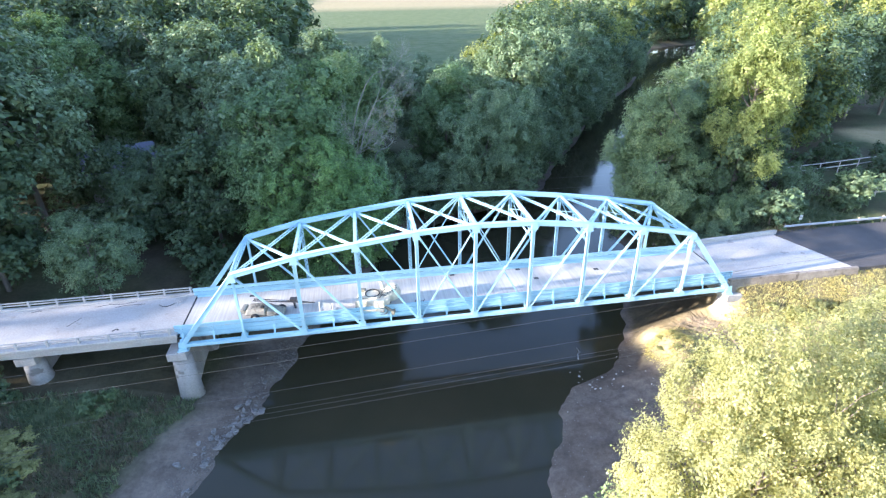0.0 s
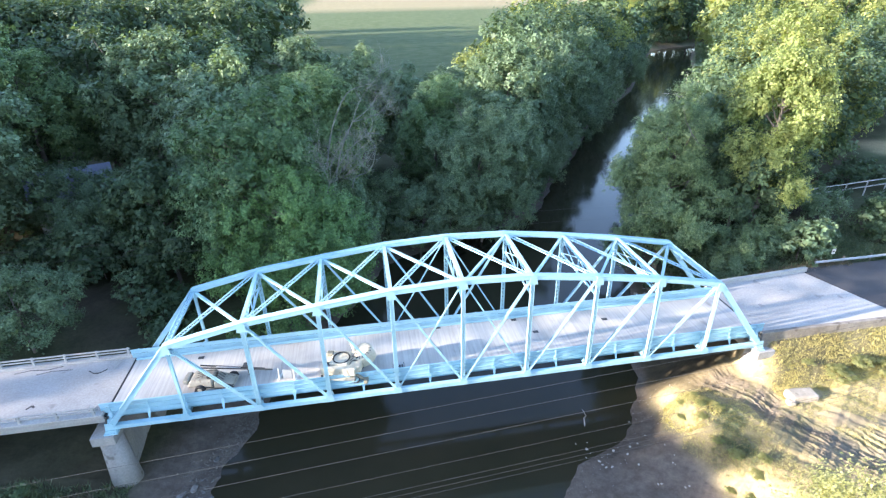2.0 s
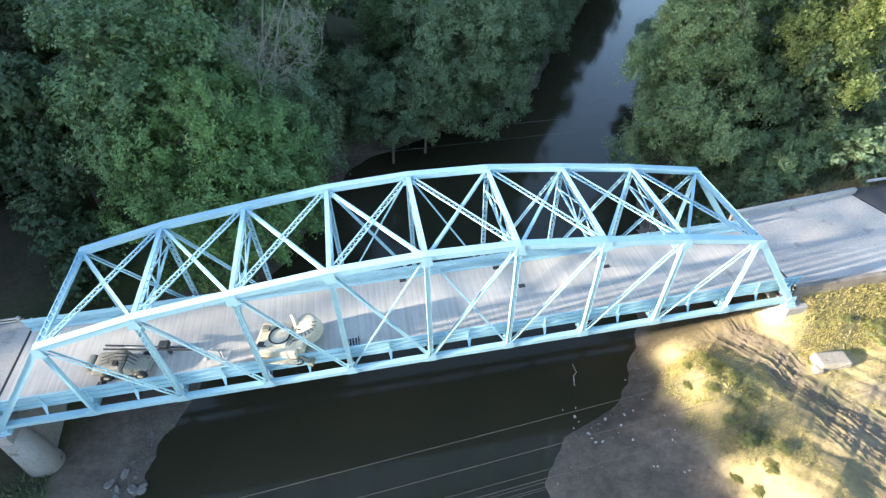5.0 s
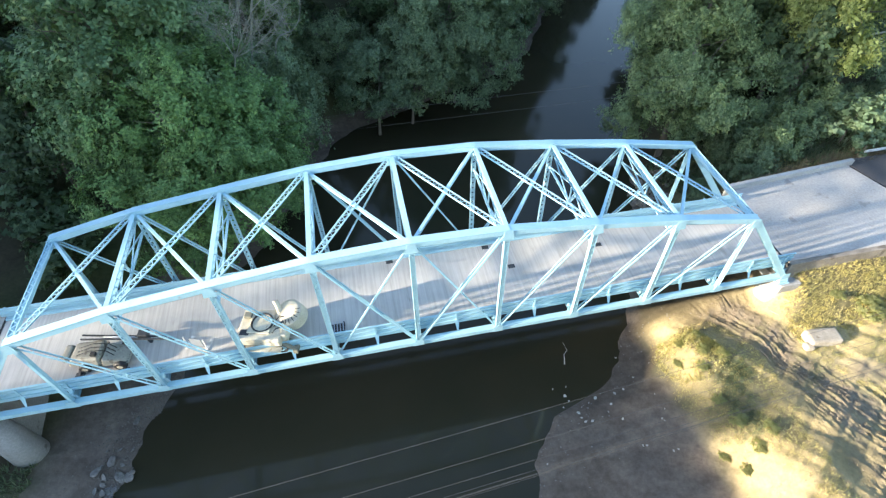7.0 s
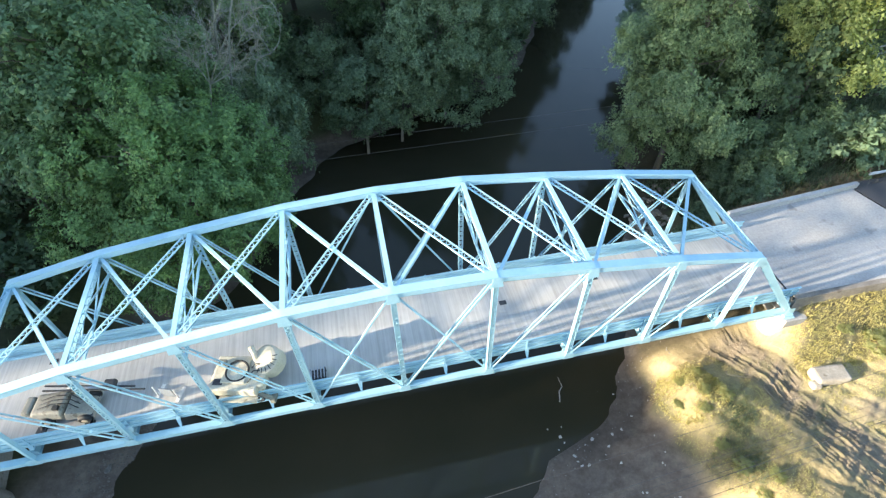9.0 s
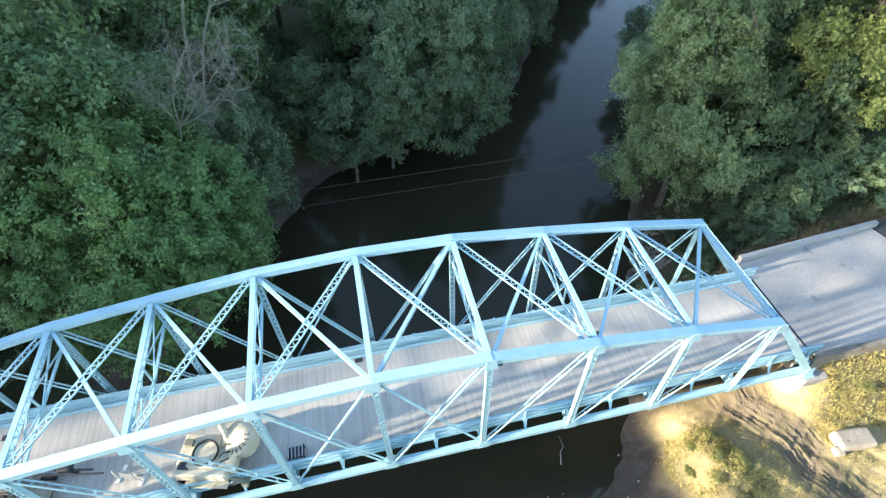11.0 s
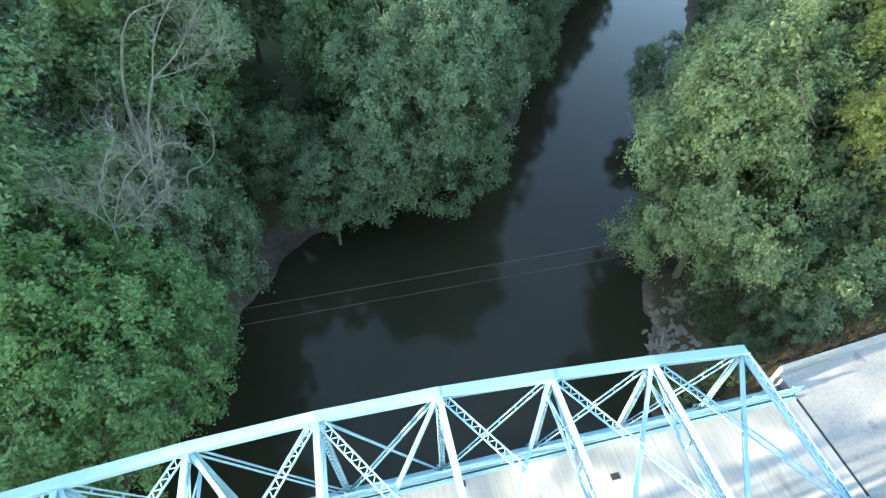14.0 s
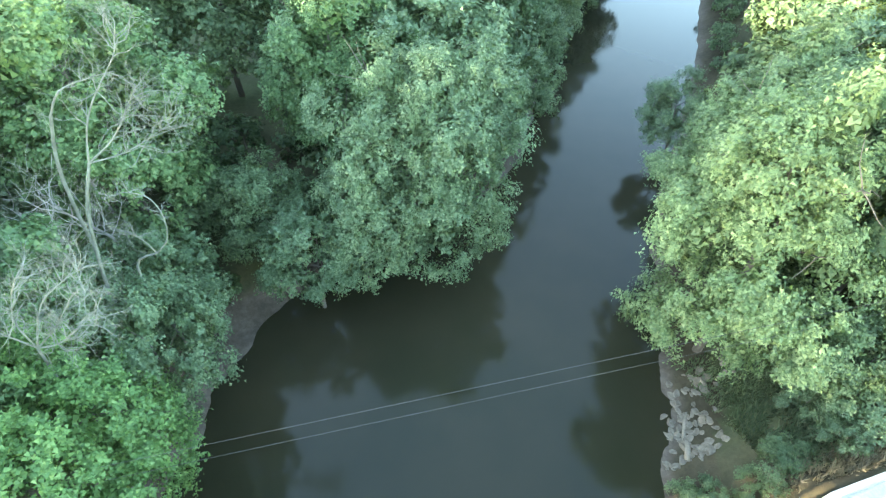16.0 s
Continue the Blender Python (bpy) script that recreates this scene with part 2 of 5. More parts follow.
# ---- building helpers ----
class Geo:
    """Gathers boxes, beams and tubes into one mesh."""

    def __init__(self):
        self.v, self.f = [], []

    def hexa(self, pts):
        k = len(self.v)
        self.v += [tuple(p) for p in pts]
        self.f += [(k, k + 3, k + 2, k + 1), (k + 4, k + 5, k + 6, k + 7), (k, k + 1, k + 5, k + 4), (k + 1, k + 2, k + 6, k + 5),
                   (k + 2, k + 3, k + 7, k + 6), (k + 3, k, k + 4, k + 7)]

    def box(self, x0, x1, y0, y1, z0, z1):
        self.hexa([(x0, y0, z0), (x1, y0, z0), (x1, y1, z0), (x0, y1, z0), (x0, y0, z1), (x1, y0, z1), (x1, y1, z1), (x0, y1, z1)])

    def beam(self, p, q, w, h, up=(0, 0, 1), off=(0, 0)):
        """A bar from p to q, w wide (across up) and h high; off shifts it sideways and upwards."""
        p, q, up = Vector(p), Vector(q), Vector(up)
        d = (q - p).normalized()
        s = d.cross(up)
        if s.length < 1e-4:
            s = d.cross(Vector((0, 1, 0)))
        s.normalize()
        u = s.cross(d)
        p, q = p + s * off[0] + u * off[1], q + s * off[0] + u * off[1]
        a, b = s * w / 2, u * h / 2
        self.hexa([p - a - b, p + a - b, q + a - b, q - a - b, p - a + b, p + a + b, q + a + b, q - a + b])

    def tube(self, pts, radii, n=7, cap=True):
        rings = []
        for i, p in enumerate(pts):
            a = Vector(pts[max(i - 1, 0)])
            b = Vector(pts[min(i + 1, len(pts) - 1)])
            d = (b - a).normalized()
            s = d.cross(Vector((0.13, 0.31, 0.94)))
            if s.length < 1e-3:
                s = d.cross(Vector((1, 0, 0)))
            s.normalize()
            u = s.cross(d)
            k = len(self.v)
            for j in range(n):
                t = 2 * math.pi * j / n
                self.v.append(tuple(Vector(p) + radii[i] * (math.cos(t) * s + math.sin(t) * u)))
            rings.append(k)
        for a, b in zip(rings, rings[1:]):
            self.f += [(a + j, a + (j + 1) % n, b + (j + 1) % n, b + j) for j in range(n)]
        if cap:
            self.f += [tuple(reversed(range(rings[0], rings[0] + n))), tuple(range(rings[-1], rings[-1] + n))]

    def mesh(self, name, mat):
        me = bpy.data.meshes.new(name)
        me.from_pydata(self.v, [], self.f)
        me.update()
        me.materials.append(mat)
        return me


def part(name, geo, mat, parent=None, label="", smooth=False, bevel=0.0):
    me = geo.mesh(name, mat) if isinstance(geo, Geo) else geo
    ob = new(name, me)
    if smooth:
        me.shade_smooth()
    if bevel:
        b = ob.modifiers.new("edge", "BEVEL")
        b.width, b.segments, b.limit_method = bevel, 2, "ANGLE"
    if parent:
        ob.parent = parent
    if label:
        tagged(ob, label)
    return ob


def empty(name, at=(0, 0, 0), **tags):
    ob = new(name)
    ob.location = at
    return tagged(ob, **tags)


def smoothstep(a, b, x):
    t = np.clip((x - a) / (b - a), 0, 1)
    return t * t * (3 - 2 * t)


# ---- river, banks and far ground: one sheet ----
WATER_Z = -8.0
DECK_Z = 1.0
LEFT_SHORE = [(-150, -78), (-90, -56), (-50, -42), (-22, -32.5), (-9, -27.5), (0, -23.2), (8, -20.4), (17, -17), (24, -12.2), (32, -9.2), (37, -6.2),
              (41, -2), (47, 12), (53.5, 25), (61, 30), (75, 37.5), (90, 48.6), (124, 68), (172, 107), (305, 190), (328, 232), (346, 300), (600, 640)]
RIGHT_SHORE = [(-150, -46), (-95, -28), (-55, -12), (-30, -3), (-17.5, 3), (-8.5, 7.6), (-4.5, 10.2), (-2.8, 14.8), (-0.7, 18), (3, 20), (6.3, 22), (14.5, 25.6), (21, 29.6),
               (30, 32.6), (42, 39.5), (56, 50.3), (77, 66), (96, 78), (149, 118), (200, 153), (296, 214), (312, 250), (328, 315), (600, 690)]


def shore(y, table):
    t = np.array(table)
    y = np.asarray(y, float)
    wobble = 0.45 * np.sin(y * 0.83 + t[0, 1]) + 0.16 * np.sin(y * 2.1 + 1.3 + np.sin(y * 0.6)) + 0.06 * np.sin(y * 4.7 + 2 * np.sin(y * 0.9))
    return np.interp(y, t[:, 0], t[:, 1]) + wobble * smoothstep(90, 50, np.abs(y))


def waves(x, y, s, k):
    """Cheap smooth unevenness of about unit height."""
    return (np.sin(x * s + k) * np.cos(y * s * 1.3 + 2 * k) + 0.6 * np.sin(x * s * 2.3 + y * s * 1.7 + 3 * k) + 0.4 * np.cos(y * s * 3.9 - x * s * 2.9 + k)) / 2


def land(x, y):
    """The ground's height, with how much it is grass, mud and trodden dirt."""
    dl, dr = shore(y, LEFT_SHORE) - x, x - shore(y, RIGHT_SHORE)
    left = np.interp(dl, [-8, 0, 4, 9, 14, 30, 60, 400], [-1.2, 0, 0.5, 1.4, 3.2, 5.0, 6.2, 6.5])
    near = smoothstep(6, -1, y)
    edge = x - np.interp(y, [-150, -30, -14, -11, -8, -3, 0, 6], [-25, 11, 21.0, 21.6, 20.0, 19.4, 20.4, 21.0]) + 0.3 * np.sin(y * 1.7)
    right = near * (np.interp(dr, [-8, 0, 5, 9.5, 14], [-1.2, 0, 0.6, 1.3, 1.8]) + smoothstep(-0.8, 2.2, edge) * np.interp(edge, [0, 3, 12, 40, 400], [1.6, 2.3, 2.7, 5.0, 6.5]))
    right += (1 - near) * np.interp(dr, [-8, 0, 3, 8, 14, 24, 60, 400], [-1.2, 0, 1.2, 4.0, 7.0, 8.6, 8.9, 7.0])
    h = WATER_Z + np.where(dl > dr, left, right)
    d = np.maximum(dl, dr)
    calm = smoothstep(220, 90, np.hypot(x, y))
    h = h + calm * waves(x, y, 0.35, 1.0) * np.clip(d / 12, 0, 1) * 0.35 + calm * waves(x, y, 1.4, 2.0) * np.clip(d / 6, 0, 1) * 0.1
    # road embankment on the right, abutment slope on the left far away
    road = smoothstep(29.5, 32.5, x)
    bank = np.clip(np.minimum((y + 2.6) / 3.2, (13.5 - y) / 3.0), 0, 1)
    h = h * (1 - road * bank) + (DECK_Z - 0.3) * road * bank
    road_l = smoothstep(-92, -98, x) * np.clip(np.minimum((y + 6) / 6, (15 - y) / 6), 0, 1)
    h = h * (1 - road_l) + (DECK_Z - 0.3) * road_l
    # wheel ruts in the soft dirt on the near right bank
    dirt = smoothstep(19.6, 21.5, x) * smoothstep(2.5, 0.5, y) * smoothstep(-34, -26, y) * smoothstep(60, 46, x)
    track = x - np.interp(y, [-22, -16, -11.4, -8.2, -6, -4, -1.7, 1], [33.5, 32.0, 30.6, 29.9, 29.4, 29.1, 28.5, 27.2])
    track = track + 0.3 * (y + 4) * 0.3 + 0.1 * np.sin(y * 0.9) + 0.08 * waves(x, y, 0.9, 7.0)
    wide = np.interp(y, [-14, -9, -5, 0], [4.5, 2.6, 1.7, 2.2])
    on_track = dirt * np.exp(-(track / wide) ** 4)
    fan = dirt * smoothstep(-7.5, -10, y) * smoothstep(29, 31, x) * smoothstep(42, 38, x)
    sway = 0.35 * np.sin(y * 0.45 + 0.3 * track)
    warp = 0.9 * waves(x, y, 0.4, 3.5) + 0.2 * waves(x, y, 1.7, 1.5)
    rut = sum(((1 - np.abs(np.sin(track * f + k * warp + sway))) ** 2.5 * 2.6 - 0.7) * np.clip(0.2 + 1.3 * waves(x, y, 0.9, 3.0 + k) + 0.8 * waves(x, y, 2.3, 2.0 + k), 0.0, 1.1) for f, k in ((4.4, 0.8), (6.6, 2.1), (10.2, 1.3)))
    tread = np.sin(y * 9.0 + 4 * np.abs(track)) * (np.abs(np.sin(track * 2.6 + sway)) > 0.8)
    h = h + on_track * (0.046 * rut - 0.08 + 0.015 * tread)
    loops = track * 3.1 + 1.6 * waves(x, y, 0.5, 8.0) + 0.25 * y
    h = h + fan * (0.1 * ((1 - np.abs(np.sin(loops * 1.7))) ** 2 * 2.4 - 0.8) * np.clip(0.35 + waves(x, y, 0.6, 9.0) + 0.5 * waves(x, y, 1.9, 4.0), 0, 1.1) + 0.015 * tread)
    h = h + dirt * 0.06 * waves(x, y, 2.2, 5.0) + dirt * 0.03 * waves(x, y, 5.5, 6.0)
    h = h + 0.7 * np.exp(-((x - 22.4) / 2.1) ** 2 - ((y + 2.6) / 2.6) ** 2) + 0.7 * np.exp(-((x - 25.5) / 3.0) ** 2 - ((y + 13) / 2.6) ** 2)
    far_field = smoothstep(110, 170, y)
    grass = np.clip(0.35 + 0.5 * waves(x, y, 0.13, 4.0) + 0.4 * (dl > 12) * (y < 14), 0, 1)
    grass = np.maximum(grass * (d > 4) * (1 - (x > 16) * (x < 33) * (y > -1) * (y < 11)) * (1 - 0.85 * smoothstep(-30, -32, x) * smoothstep(-2.5, -0.5, y) * smoothstep(11, 9, y)), far_field)
    mud = smoothstep(9.0, 5.0, dl) * (dl > dr) + smoothstep(1.2, -0.6, edge) * (dr >= dl) * near + smoothstep(1.4, 0.3, dr) * (dr >= dl) * (1 - near)
    dirt_c = np.clip(dirt * (0.85 + 0.5 * waves(x, y, 0.3, 6.0)) - 0.3 * on_track * (0.5 + 0.5 * np.sin(track * 2.4)), 0, 1)
    lane = smoothstep(28.2, 30.0, x) * np.exp(-((y + 7.0 + (x - 31) * 0.3) / 1.5) ** 2) * smoothstep(60, 48, x)
    # dark moist churned soil; the trail's shade is painted into it too
    soil = dirt * np.clip(np.maximum(np.maximum(on_track, 0.9 * lane), 0.8 * fan) * (0.85 + 0.6 * waves(x, y, 0.8, 2.0) + 0.35 * waves(x, y, 2.6, 4.0)), 0, 1)
    mud = np.maximum(mud, 0.9 * soil)
    verge = smoothstep(30.5, 33, x) * smoothstep(-4.5, -2.5, y) * (y < 2)
    weeds = np.exp(-((x - 24.1) / 1.8) ** 2 - ((y + 5.4) / 1.6) ** 2) + np.exp(-((x - 22.8) / 1.7) ** 2 - ((y + 8.8) / 1.7) ** 2)
    dirt_c = dirt_c * (1 - 0.78 * soil) * (1 - 0.55 * verge) * (1 - 0.7 * weeds)
    sandy = smoothstep(95, 102, x) * smoothstep(140, 120, x) * smoothstep(44, 47, y) * smoothstep(62, 56, y)
    stubble = smoothstep(760, 1000, y) * smoothstep(-140, -60, x)
    return h, grass * (1 - stubble * 0.4), np.clip(mud, 0, 1), np.clip(np.maximum(np.maximum(dirt_c, sandy), np.maximum(stubble * 0.75, far_field * 0.08)), 0, 1)


def axis_steps(lo, hi, spans):
    """Grid lines: spans of (from, to, step) side by side, then wider and wider beyond."""
    mid = []
    for a, b, step in spans:
        mid += list(np.linspace(a, b, max(2, round((b - a) / step)), endpoint=False))
    up, d, x = [], spans[-1][2], spans[-1][1]
    while x < hi:
        up.append(x)
        d *= 1.16
        x += d
    down, d, x = [], spans[0][2], spans[0][0] - spans[0][2]
    while x > lo:
        down.append(x)
        d *= 1.16
        x -= d
    return np.array(down[::-1] + mid + up)


def grid_mesh(name, xs, ys, z, mat, cover=None):
    X, Y = np.meshgrid(xs, ys)
    v = np.stack([X.ravel(), Y.ravel(), z.ravel()], 1)
    n, m = len(xs), len(ys)
    i = (np.arange(m - 1)[:, None] * n + np.arange(n - 1)).ravel()
    f = np.stack([i, i + 1, i + n + 1, i + n], 1)
    me = bpy.data.meshes.new(name)
    me.vertices.add(len(v))
    me.vertices.foreach_set("co", v.ravel())
    me.loops.add(f.size)
    me.loops.foreach_set("vertex_index", f.ravel())
    me.polygons.add(len(f))
    me.polygons.foreach_set("loop_start", np.arange(0, f.size, 4))
    me.update(calc_edges=True)
    if cover is not None:
        at = me.color_attributes.new("cover", "FLOAT_COLOR", "POINT")
        at.data.foreach_set("color", np.stack([*cover, np.ones(cover[0].shape)], -1).ravel())
    me.materials.append(mat)
    me.shade_smooth()
    return me


gx = axis_steps(-2200, 2600, [(-62, 19.5, 0.7), (19.5, 25, 0.22), (25, 40, 0.09), (40, 46, 0.3), (46, 66, 0.8), (66, 170, 2.0)])
gy = axis_steps(-1200, 3200, [(-36, -17, 0.6), (-17, 0.5, 0.14), (0.5, 62, 0.75), (62, 230, 2.0)])
GX, GY = np.meshgrid(gx, gy)
gh, g_grass, g_mud, g_dirt = land(GX, GY)
tagged(new("ground", grid_mesh("ground", gx, gy, gh, GROUND, (g_grass, g_mud, g_dirt))), "river banks of mud, grass and trodden dirt", "ground", kind="structure")
wx, wy = np.linspace(-140, 420, 40), np.linspace(-160, 640, 40)
WXg, WYg = np.meshgrid(wx, wy)
tagged(new("water", grid_mesh("water", wx, wy, WXg * 0 + WATER_Z, WATER)), "still dark brown river water mirroring sky and trees", "river", kind="structure")


def ground_z(x, y):
    return float(land(np.array([float(x)]), np.array([float(y)]))[0][0])


# ---- the truss bridge ----
P = 6.1                     # panel length
W = 8.79                    # between the trusses
RISE = [0, 7.5, 8.9, 9.75, 10.5, 10.8, 10.6, 9.85, 8.95, 7.8, 0]
NX = [(i - 5) * P for i in range(11)]
bridge = empty("truss_bridge", label="pale blue riveted steel through truss road bridge over a river", category="bridge")


def laced(geo, p, q, w, h, up, plate=False, pitch=None, t=0.09, sides=(-1, 1), bar=0.05):
    """A built-up member: four corner angles, with zigzag lacing on its two broad faces, or one cover plate."""
    p, q = Vector(p), Vector(q)
    for sx in (-1, 1):
        geo.beam(p, q, t * 0.8, h, up, (sx * (w / 2 - t * 0.4), 0))
    if plate:
        geo.beam(p, q, w + 0.06, 0.03, up, (0, h / 2 + 0.015))
        return
    d = q - p
    n = max(3, round(d.length / (pitch or w * 1.15)))
    upv = Vector(up)
    s = d.normalized().cross(upv).normalized()
    u = s.cross(d.normalized())
    for side in sides:
        for k in range(n):
            a, b = p + d * (k / n), p + d * ((k + 1) / n)
            z = u * (side * (h / 2 - 0.012))
            e = s * (w / 2 - t * 0.4) * (1 if (k % 2) == 0 else -1)
            geo.beam(a + e + z, b - e + z, bar, 0.02, u)


def truss(y, facing):
    """One truss: chords, end posts, verticals, diagonals, gussets."""
    B = [Vector((x, y, 0)) for x in NX]
    T = [Vector((x, y, z)) for x, z in zip(NX, RISE)]
    for i in range(1, 9):
        g = Geo()
        laced(g, T[i] - Vector((0.05, 0, 0)), T[i + 1] + Vector((0.05, 0, 0)), 0.5, 0.42, (0, 0, 1), plate=True)
        g.beam(T[i], T[i + 1], 0.5, 0.03, (0, 0, 1), (0, -0.2))
        part("top_chord", g, STEEL, bridge)
    for i, j in ((0, 1), (10, 9)):
        g = Geo()
        laced(g, B[i], T[j], 0.5, 0.42, (0, 0, 1), plate=True)
        part("end_post", g, STEEL, bridge)
    for i in range(10):
        g = Geo()
        for s in (-1, 1):
            g.beam(B[i], B[i + 1], 0.07, 0.36, (0, 0, 1), (s * 0.19, 0))
        g.box(B[i].x, B[i + 1].x, y - 0.225, y + 0.225, 0.183, 0.2)
        part("bottom_chord", g, STEEL, bridge)
    for i in range(1, 10):
        g = Geo()
        if i in (1, 9):
            laced(g, B[i], T[i], 0.24, 0.2, (1, 0, 0), plate=True)
        else:
            laced(g, B[i], T[i], 0.34, 0.28, (0, facing, 0), pitch=0.25, t=0.06, bar=0.085)
            if facing < 0:
                g.beam(B[i], T[i], 0.24, 0.012, (0, facing, 0))
        part("vertical_post", g, STEEL, bridge)
    for a, b in ((1, 2), (2, 3), (3, 4), (9, 8), (8, 7), (7, 6)):
        g = Geo()
        heavy = a in (1, 9, 2, 8)
        for s in (-1, 1):
            g.beam(T[a], B[b], 0.05, 0.14 if heavy else 0.11, (0, 0, 1), (s * 0.12, 0))
        n = 7
        for k in range(1, n):
            c = T[a].lerp(B[b], k / n)
            g.beam(c - Vector((0, 0.13, 0)), c + Vector((0, 0.13, 0)), 0.1, 0.02, (0, 0, 1))
        part("diagonal", g, STEEL, bridge)
    for a, b in ((4, 5), (5, 4), (5, 6), (6, 5)):
        g = Geo()
        if (a, b) in ((4, 5), (6, 5)):
            for s in (-1, 1):
                g.beam(T[a], B[b], 0.05, 0.14, (0, 0, 1), (s * 0.12, 0))
        else:
            g.beam(T[a], B[b], 0.09, 0.12, (0, 0, 1))
        part("diagonal", g, STEEL, bridge)
    for i in range(11):
        for base, up in ((B[i], 1), (T[i], -1)):
            if up == -1 and i in (0, 10):
                continue
            for s in (-1, 1):
                g = Geo()
                yy = y + s * 0.27
                z0, z1 = (-0.26, 0.55) if up == 1 else (RISE[i] - 0.66, RISE[i] + 0.14)
                wide = 0.42 if up == 1 else 0.4
                g.hexa([(base.x - wide, yy - 0.012, z0 + 0.1 * (up == 1)), (base.x + wide, yy - 0.012, z0 + 0.1 * (up == 1)), (base.x + wide, yy + 0.012, z0 + 0.1 * (up == 1)), (base.x - wide, yy + 0.012, z0 + 0.1 * (up == 1)),
                        (base.x - wide * 0.7, yy - 0.012, z1), (base.x + wide * 0.7, yy - 0.012, z1), (base.x + wide * 0.7, yy + 0.012, z1), (base.x - wide * 0.7, yy + 0.012, z1)])
                part("gusset_plate", g, STEEL, bridge)


truss(0.0, -1)
truss(W, 1)
for i in range(1, 10):
    z = RISE[i] - 0.05
    g = Geo()
    if i in (1, 9):
        laced(g, (NX[i], 0.2, z), (NX[i], W - 0.2, z), 0.44, 0.24, (0, 0, 1), pitch=0.3, t=0.075, sides=(1,))
    else:
        # solid flanges above and below, lacing on the two upright sides
        laced(g, (NX[i], 0.2, z - 0.1), (NX[i], W - 0.2, z - 0.1), 0.46, 0.3, (1, 0, 0), pitch=0.34, t=0.085)
    part("top_strut", g, STEEL, bridge)
    if 1 < i < 9:
        # sway frame under the strut
        low = z - 1.9 if i not in (2, 8) else z - 1.5
        g = Geo()
        g.beam((NX[i], 0.2, low), (NX[i], W - 0.2, low), 0.15, 0.12)
        m3 = W / 2
        for y0, y1 in ((0.2, m3), (W - 0.2, m3)):
            g.beam((NX[i], y0, low), (NX[i], y1, z - 0.3), 0.08, 0.08)
            g.beam((NX[i], y0, z - 0.3), (NX[i], y1, low), 0.08, 0.08)
        g.beam((NX[i], m3, low), (NX[i], m3, z - 0.15), 0.1, 0.1, (1, 0, 0))
        part("sway_frame", g, STEEL, bridge)
for i in range(1, 9):
    a0, a1 = Vector((NX[i] + 0.2, 0.25, RISE[i] - 0.02)), Vector((NX[i + 1] - 0.2, W - 0.25, RISE[i + 1] - 0.02))
    b0, b1 = Vector((NX[i] + 0.2, W - 0.25, RISE[i] - 0.02)), Vector((NX[i + 1] - 0.2, 0.25, RISE[i + 1] - 0.02))
    for n, (p, q) in enumerate(((a0, a1), (b0, b1))):
        g = Geo()
        if (n == 0) == (i < 5):
            laced(g, p, q, 0.44, 0.1, (0, 0, 1), pitch=0.25, t=0.08, sides=(1,))
        else:
            drop = Vector((0, 0, 0.06))
            g.beam(p - drop, q - drop, 0.2, 0.03, (0, 0, 1), (0, 0.05))
            g.beam(p - drop, q - drop, 0.03, 0.2, (0, 0, 1), (0.085, -0.07))
            g.beam(p - drop, q - drop, 0.03, 0.2, (0, 0, 1), (-0.085, -0.07))
        part("lateral_brace", g, STEEL, bridge)
for i0, i1 in ((0, 1), (10, 9)):
    foot, head = Vector((NX[i0], 0, 0)), Vector((NX[i1], 0, RISE[i1]))
    slope = (head - foot).normalized()
    g = Geo()
    lo, hi = head - slope * 1.25, head - slope * 0.12
    across = slope.cross(Vector((0, 1, 0)))
    for c, thick in ((lo, 0.16), (hi, 0.2)):
        g.beam(c + Vector((0, 0.25, 0)), c + Vector((0, W - 0.25, 0)), thick, 0.14, across)
    n = 12
    for k in range(n):
        ya, yb = 0.25 + k * (W - 0.5) / n, 0.25 + (k + 1) * (W - 0.5) / n
        for u, v in ((lo, hi), (hi, lo)):
            g.beam(u + Vector((0, ya, 0)), v + Vector((0, yb, 0)), 0.075, 0.03, across)
    for y0, y1 in ((0.25, 1.5), (W - 0.25, W - 1.5)):
        g.beam(head - slope * 2.7 + Vector((0, y0, 0)), lo + Vector((0, y1, 0)), 0.12, 0.1, across)
    part("portal_frame", g, STEEL, bridge)
for i in range(11):
    g = Geo()
    g.box(NX[i] - 0.16, NX[i] + 0.16, 0.3, W - 0.3, -0.15, -0.12)
    g.box(NX[i] - 0.02, NX[i] + 0.02, 0.3, W - 0.3, -0.15, 0.62)
    g.box(NX[i] - 0.16, NX[i] + 0.16, 0.3, W - 0.3, 0.59, 0.62)
    part("floor_beam", g, STEEL, bridge)
for k in range(6):
    y = 1.0 + k * (W - 2.0) / 5
    g = Geo()
    g.box(-30.6, 30.6, y - 0.01, y + 0.01, 0.24, 0.76)
    g.box(-30.6, 30.6, y - 0.1, y + 0.1, 0.22, 0.25)
    g.box(-30.6, 30.6, y - 0.1, y + 0.1, 0.75, 0.78)
    part("stringer", g, STEEL, bridge)
DECK_Y0, DECK_Y1 = 0.95, W - 0.95
g = Geo()
g.box(-30.75, 30.75, DECK_Y0, DECK_Y1, DECK_Z - 0.2, DECK_Z)
part("deck_slab", g, DECK, bridge, "worn concrete deck with crosswise grooves")
for y0, y1 in ((DECK_Y0 - 0.02, DECK_Y0 + 0.2), (DECK_Y1 - 0.2, DECK_Y1 + 0.02)):
    g = Geo()
    g.box(-30.75, 30.75, y0, y1, DECK_Z + 0.004, DECK_Z + 0.16)
    part("kerb", g, STEEL, bridge, "blue steel kerb along the deck edge", bevel=0.02)
